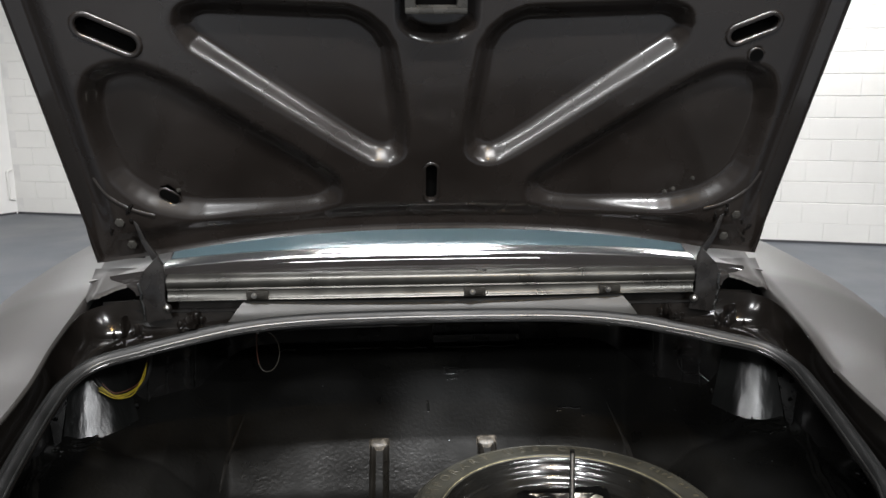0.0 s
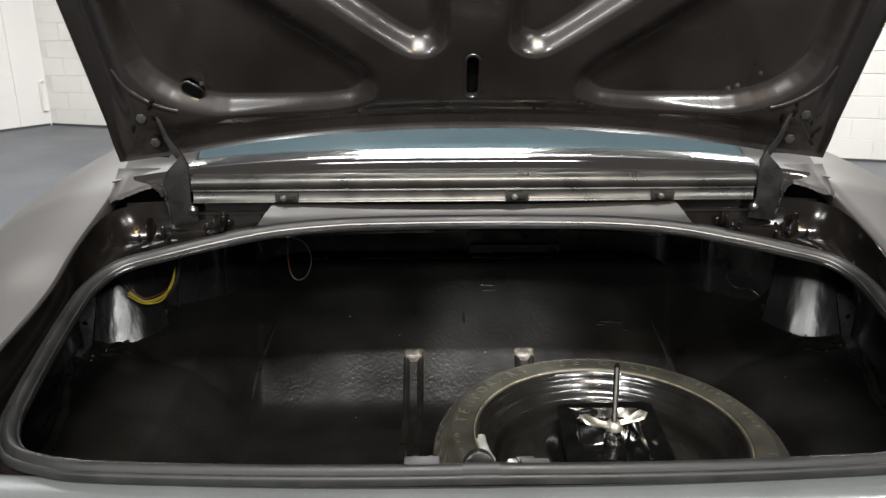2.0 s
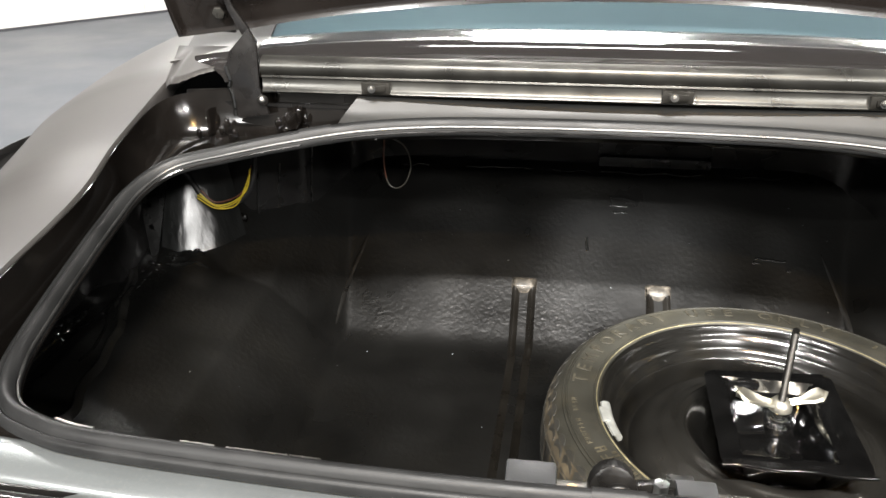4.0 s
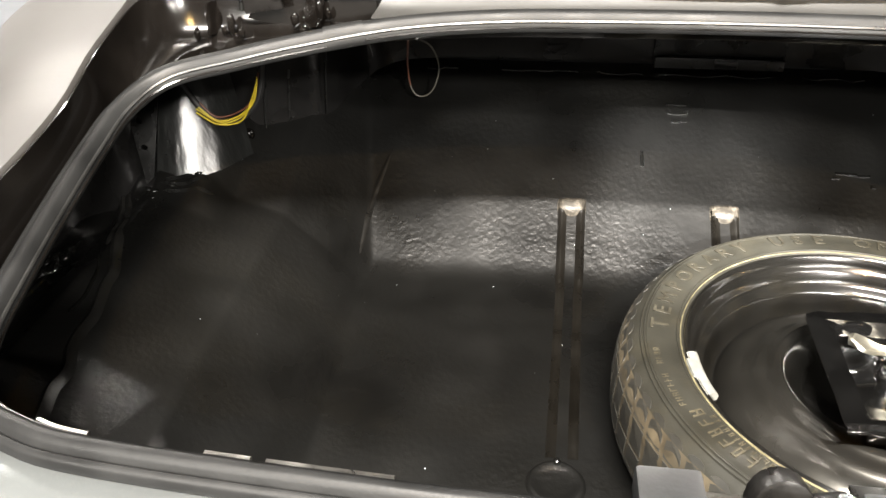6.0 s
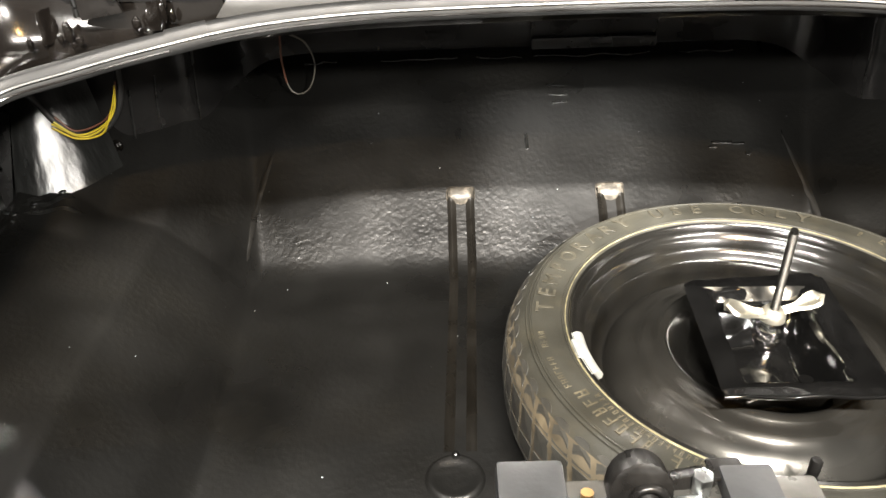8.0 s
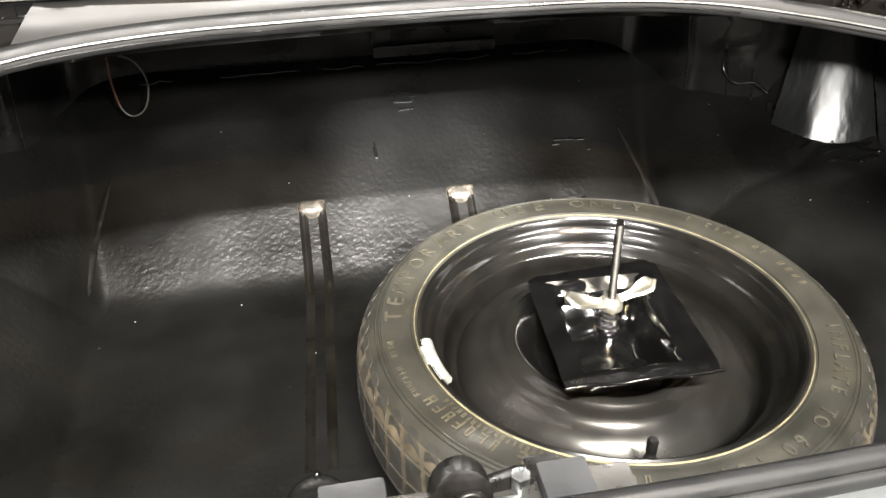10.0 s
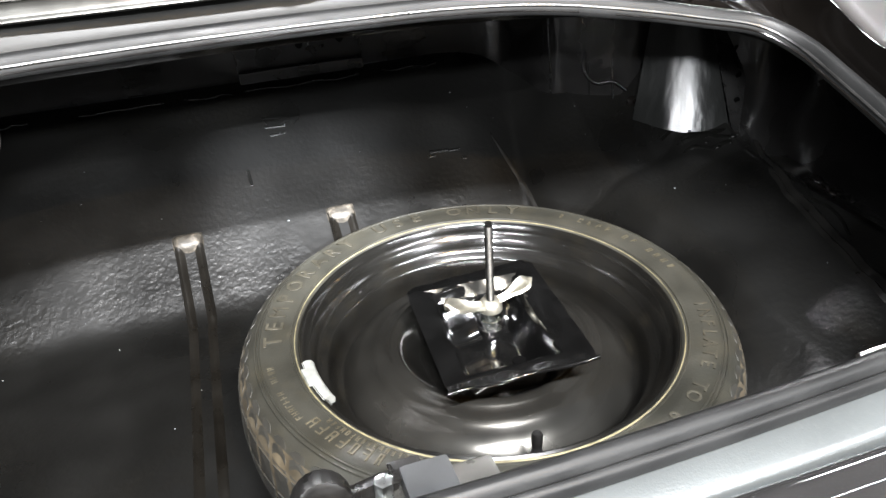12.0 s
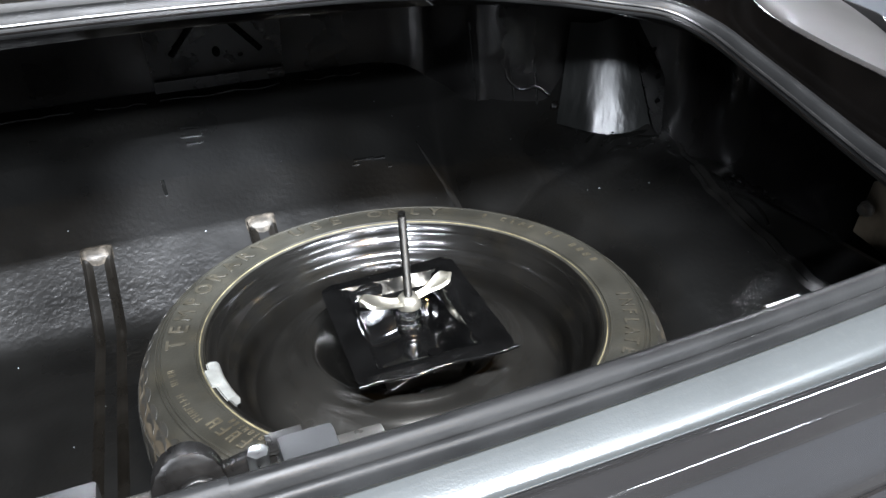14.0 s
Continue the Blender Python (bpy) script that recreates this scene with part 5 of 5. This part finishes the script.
def ring_bars(start, end, radius, width, n, seed, height):
    """Rows of short raised strokes, too worn to read."""
    random.seed(seed)
    out = []
    for k in range(n):
        a = radians(start + (end - start) * k / n)
        if random.random() < 0.15:
            continue
        w, st = height * random.uniform(0.35, 0.6), height * 0.13
        m = Matrix.Translation((radius * math.cos(a), radius * math.sin(a), width)) @ Matrix.Rotation(a - math.pi / 2, 4, "Z")
        out.append(box_bm((-w / 2, -height / 2, -0.0006), (-w / 2 + st, height / 2, 0.0005), 0.0, m))
        if random.random() < 0.6:
            out.append(box_bm((w / 2 - st, -height / 2, -0.0006), (w / 2, height / 2, 0.0005), 0.0, m))
        for yy in random.sample((-0.44, 0.0, 0.44), 2):
            out.append(box_bm((-w / 2, yy * height - st / 2, -0.0006), (w / 2, yy * height + st / 2, 0.0004), 0.0, m))
    return join(*out)


tagged(part("small_print", ring_bars(180, 203, 0.237, 0.1243, 14, 1, 0.0075), M_TYREFINE, tyre, "unreadable small raised marks", smooth=False), kind="stuff")
tagged(part("small_print", ring_bars(205, 262, 0.231, 0.1252, 17, 2, 0.013), M_TYREFINE, tyre, "unreadable raised marks", smooth=False), kind="stuff")
tagged(part("small_print", ring_bars(207, 250, 0.2185, 0.1236, 26, 3, 0.006), M_TYREFINE, tyre, "unreadable small raised marks", smooth=False), kind="stuff")
tagged(part("small_print", ring_bars(44, -5, 0.234, 0.1251, 15, 4, 0.009), M_TYREFINE, tyre, "unreadable raised marks", smooth=False), kind="stuff")


# balance weight clipped to the flange
ws = [Vector((0.2015 * math.cos(a), 0.2015 * math.sin(a), 0.1165)) for a in np.linspace(radians(181), radians(199), 14)]
weight = part("balance_weight", sweep(ws, [(-0.0075, -0.004), (-0.0085, 0.001), (-0.006, 0.0048), (-0.001, 0.006), (0.004, 0.0045), (0.005, -0.002), (0.001, -0.005)]), M_LEAD, wheel, "grey lead balance weight")
part("weight_clip", sweep([Vector((0.2055 * math.cos(a), 0.2055 * math.sin(a), 0.1205)) for a in np.linspace(radians(185), radians(192), 8)], [(-0.005, -0.001), (-0.005, 0.003), (0.003, 0.004), (0.004, 0.001)]), M_LEAD, weight, "steel clip of the weight")
valve = part("valve_stem", lathe([(0.0001, 0.0), (0.0065, 0.0), (0.0062, 0.010), (0.0048, 0.013), (0.0045, 0.022), (0.0001, 0.022)], 16, (-0.019, -0.176, 0.084)), M_WIREBLACK, wheel, "black rubber valve stem")
part("valve_cap", lathe([(0.0052, 0.018), (0.0054, 0.031), (0.0042, 0.033), (0.0001, 0.033)], 16, (-0.019, -0.176, 0.084)), M_LATCHBLACK, valve, "black valve cap")

# ---- hold-down clamp ----
hold = empty("spare_hold_down", "black clamp plate with threaded rod and zinc wing nut", "hold-down clamp")
PC_ = [Vector((0.116, 0.979, 0.800)), Vector((0.262, 0.972, 0.803)), Vector((0.276, 1.168, 0.792)), Vector((0.126, 1.155, 0.795))]


def plate_f(i, j):
    n = 48
    a, b = i / n, j / n
    p = (PC_[0] * (1 - a) + PC_[1] * a) * (1 - b) + (PC_[3] * (1 - a) + PC_[2] * a) * b
    # rounded corners
    ca, cb = max(0, abs(a - 0.5) - 0.42) / 0.08, max(0, abs(b - 0.5) - 0.43) / 0.07
    p += (Vector((0.196, 1.07, 0.797)) - p) * 0.030 * (ca * cb)
    e = min((a - 0.14) * 0.16, (0.80 - a) * 0.16, (b - 0.09) * 0.19, (0.90 - b) * 0.19 * 0.42)
    z = -0.050 * smoothstep(0.0, 0.020, e)
    z -= 0.0015 * smoothstep(0.012, 0.0, min(a, 1 - a) * 0.16) + 0.0015 * smoothstep(0.012, 0, min(b, 1 - b) * 0.19)
    z += 0.004 * math.exp(-(((a - 0.55) / 0.13) ** 2 + ((b - 0.66) / 0.12) ** 2)) - 0.010 * math.exp(-(((a - 0.86) / 0.05) ** 2 + ((b - 0.45) / 0.16) ** 2))
    z += 0.005 * math.exp(-(((a - 0.45) / 0.10) ** 2 + ((b - 0.18) / 0.06) ** 2))
    z += 0.0012 * noise.noise(Vector((a * 7, b * 7, 2.0)))
    return p + Vector((0, 0, z))


clamp = part("clamp_plate", thick(grid_bm(plate_f, 49, 49), 0.0018), M_PLATEGLOSS, hold, "glossy black pressed clamp plate")
part("plate_hole", prism([(0.0065 * math.cos(k * math.pi / 9), 0.0055 * math.sin(k * math.pi / 9)) for k in range(18)], pose(0.191, 0.995, 0.8005, 0, 0, 0), 0.0012), M_HOLE, clamp, smooth=False)
part("plate_lip", tube([PC_[0].lerp(PC_[1], k / 8) + Vector((0, -0.0005, -0.0022 + 0.0012 * math.sin(k * 1.7))) for k in range(9)], 0.0019, 40, 8), M_PLATEGLOSS, clamp, "rolled front lip of the plate")
FOLD = [Vector(p) for p in ((0.1435, 1.1415, 0.7945), (0.2485, 1.1390, 0.7945), (0.2385, 1.1282, 0.7850), (0.1560, 1.1280, 0.7850))]
# pale metal stands in for lamps mirrored in the plate's black far wall
part("plate_fold", thick(grid_bm(lambda i, j: FOLD[0].lerp(FOLD[1], i / 12).lerp(FOLD[3].lerp(FOLD[2], i / 12), j / 4) + Vector((0, 0, 0.0012 * math.sin(i * 1.3) * (j in (1, 2, 3)))), 13, 5), 0.001), M_FOLD, clamp, "fold in the plate, pale metal for the reflection on it")
rod = part("threaded_rod", tube([(0.2085, 1.110, 0.700), (0.2060, 1.106, 0.79), (0.2020, 1.099, 0.890)], 0.0037, 30, 12), M_ROD, hold, "grey threaded rod")
threads = [lathe([(0.0036, 0.0), (0.0044, 0.0009), (0.0036, 0.0018)], 12, (0.2078 - 0.0056 * k / 84, 1.1090 - 0.0098 * k / 84, 0.735 + 0.0018 * k)) for k in range(84)]
part("thread", join(*threads), M_ROD, rod, "fine screw thread")
NUT = Vector((0.2065, 1.108, 0.779))
part("collar", lathe([(0.004, -0.034), (0.0165, -0.034), (0.0165, -0.031), (0.0125, -0.0295), (0.0125, -0.026), (0.0150, -0.0245), (0.0150, -0.021), (0.0105, -0.0195), (0.0105, -0.0155), (0.0130, -0.014), (0.0130, -0.0105), (0.0095, -0.009), (0.0095, -0.0055), (0.0115, -0.004), (0.0115, 0.0), (0.004, 0.001)], 28, NUT), M_CHROME, hold, "stack of shiny washers below the wing nut")


def wing(side):
    """One dished lobe of the wing nut."""
    def f(i, j):
        s, w = i / 16, -1 + 2 * j / 10
        width = 0.0060 + 0.0060 * smoothstep(0.30, 0.72, s) - 0.0118 * smoothstep(0.80, 1.0, s) ** 2
        x = side * (0.004 + 0.046 * s)
        return NUT + Vector((x, w * width + 0.10 * x, 0.005 + 0.016 * s ** 1.5 + 0.003 * w * w - 0.002 * (1 - abs(w))))
    return thick(grid_bm(f, 17, 11), 0.0035)


part("wing_nut", join(wing(-1), wing(1), lathe([(0.004, 0.0), (0.013, 0.0), (0.0125, 0.007), (0.008, 0.013), (0.004, 0.0135)], 24, NUT)), M_ZINC, hold, "pale zinc-plated wing nut")

# ---- things under the car: road wheels ----
ROAD = [(0.19, -0.09), (0.30, -0.095), (0.315, -0.085), (0.32, -0.07), (0.32, 0.07), (0.315, 0.085), (0.30, 0.095), (0.19, 0.09)]
for wy in (1.95, 4.30):
    for side in (-1, 1):
        bm = lathe(ROAD, 48)
        bm.transform(Matrix.Translation((side * 0.68, wy, 0.32)) @ Matrix.Rotation(radians(90), 4, "Y"))
        road = part("road_wheel", bm, M_TYRE, car, "black road tyre")
        bm = lathe([(0.0005, 0.05), (0.10, 0.055), (0.17, 0.04), (0.19, 0.085), (0.195, 0.0), (0.19, -0.085), (0.0005, -0.06)], 40)
        bm.transform(Matrix.Translation((side * 0.68, wy, 0.32)) @ Matrix.Rotation(radians(90 * side), 4, "Y"))
        part("road_rim", bm, M_STEEL, road, "steel road rim")

# ---- room details ----
def along(a, d, s, n, off, z):
    return a + d * s + n * off + Vector((0, 0, z))


N_BACK = Vector((BACK.y, -BACK.x, 0))
if N_BACK.dot(INSIDE - CORNER) < 0:
    N_BACK = -N_BACK
N_LEFT = Vector((LEFT.y, -LEFT.x, 0))
if N_LEFT.dot(INSIDE - CORNER) < 0:
    N_LEFT = -N_LEFT
COURSE, BLOCK = 0.1914, 0.388


def strip_bm(a, d, n, s0, s1, z0, z1, off):
    bm = box_bm((s0, 0, z0), (s1, off, z1))
    bm.transform(Matrix(((d.x, n.x, 0, a.x), (d.y, n.y, 0, a.y), (0, 0, 1, 0), (0, 0, 0, 1))))
    return bm


tagged(part("baseboard", strip_bm(CORNER, BACK, N_BACK, 0.02, 12.4, 0.0, 0.022, 0.016), M_DARK, smooth=False), "dark strip at the wall's foot", "baseboard", kind="structure")
tagged(part("baseboard", strip_bm(CORNER, LEFT, N_LEFT, 0.02, 8.9, 0.0, 0.022, 0.016), M_DARK, smooth=False), "dark strip at the wall's foot", "baseboard", kind="structure")
conduit = tagged(part("wall_conduit", tube([CORNER + N_LEFT * 0.03 + LEFT * 0.03 + Vector((0, 0, z)) + LEFT * o for z, o in ((0.17, 0.0), (0.18, 0.04), (0.20, 0.05), (0.46, 0.05), (0.50, 0.04), (0.51, 0.0))], 0.014, 40, 8), M_WALL), "white painted conduit in the wall corner", "conduit")


def block_mesh():
    bm = bmesh.new()
    w, h, c, t = BLOCK / 2 - 0.0012, COURSE / 2 - 0.003, 0.004, 0.006
    lo = [bm.verts.new((x * w, 0, z * h)) for x, z in ((-1, -1), (1, -1), (1, 1), (-1, 1))]
    hi = [bm.verts.new((x * (w - 0.0015), t, z * (h - c))) for x, z in ((-1, -1), (1, -1), (1, 1), (-1, 1))]
    bm.faces.new(hi)
    for i in range(4):
        bm.faces.new((lo[i], lo[(i + 1) % 4], hi[(i + 1) % 4], hi[i]))
    bmesh.ops.recalc_face_normals(bm, faces=bm.faces[:])
    me = bpy.data.meshes.new("block")
    bm.to_mesh(me)
    bm.free()
    me.materials.append(M_WALL)
    return me


BLOCK_ME = block_mesh()
TURN_BACK = Matrix(((BACK.x, N_BACK.x, 0, 0), (BACK.y, N_BACK.y, 0, 0), (0, 0, 1, 0), (0, 0, 0, 1)))
rest = bmesh.new()
for row in range(18):
    z = COURSE * (row + 0.5) - 0.008 * (row > 0)
    k = 0
    while True:
        s = BLOCK * (k + 0.5) + (0.0 if row % 2 else BLOCK / 2) - BLOCK / 4
        k += 1
        if s > 12.3:
            break
        if s < BLOCK / 2 - 0.001:
            cut = s + BLOCK / 2
            if cut > 0.03:
                part("half_block", strip_bm(CORNER, BACK, N_BACK, 0.003, cut - 0.003, z - COURSE / 2 + 0.003, z + COURSE / 2 - 0.003, 0.006), M_WALL, wall_north, smooth=False)
            continue
        m = Matrix.Translation(CORNER + BACK * s + Vector((0, 0, z))) @ TURN_BACK
        if (s < 2.5 or 7.8 < s < 10.2) and row < 13:
            ob = new("block", BLOCK_ME)
            ob.parent, ob.matrix_basis = wall_north, m
        else:
            i0 = len(rest.verts)
            vs = [rest.verts.new(m @ v.co) for v in BLOCK_ME.vertices]
            for p in BLOCK_ME.polygons:
                rest.faces.new([vs[i] for i in p.vertices])
tagged(part("far_blocks", rest, M_WALL, wall_north, "white painted blocks", smooth=False), kind="stuff")
for row in range(18):
    z = COURSE * row - 0.008 * (row > 0) + 0.003
    part("board", strip_bm(CORNER, LEFT, N_LEFT, 0.36, 8.9, z, z + COURSE - 0.005, 0.008), M_PANELWALL, wall_west, smooth=False)
part("pilaster", strip_bm(CORNER, LEFT, N_LEFT, 0.0, 0.352, 0.0, H_ROOM, 0.012), M_PANELWALL, wall_west, smooth=False)
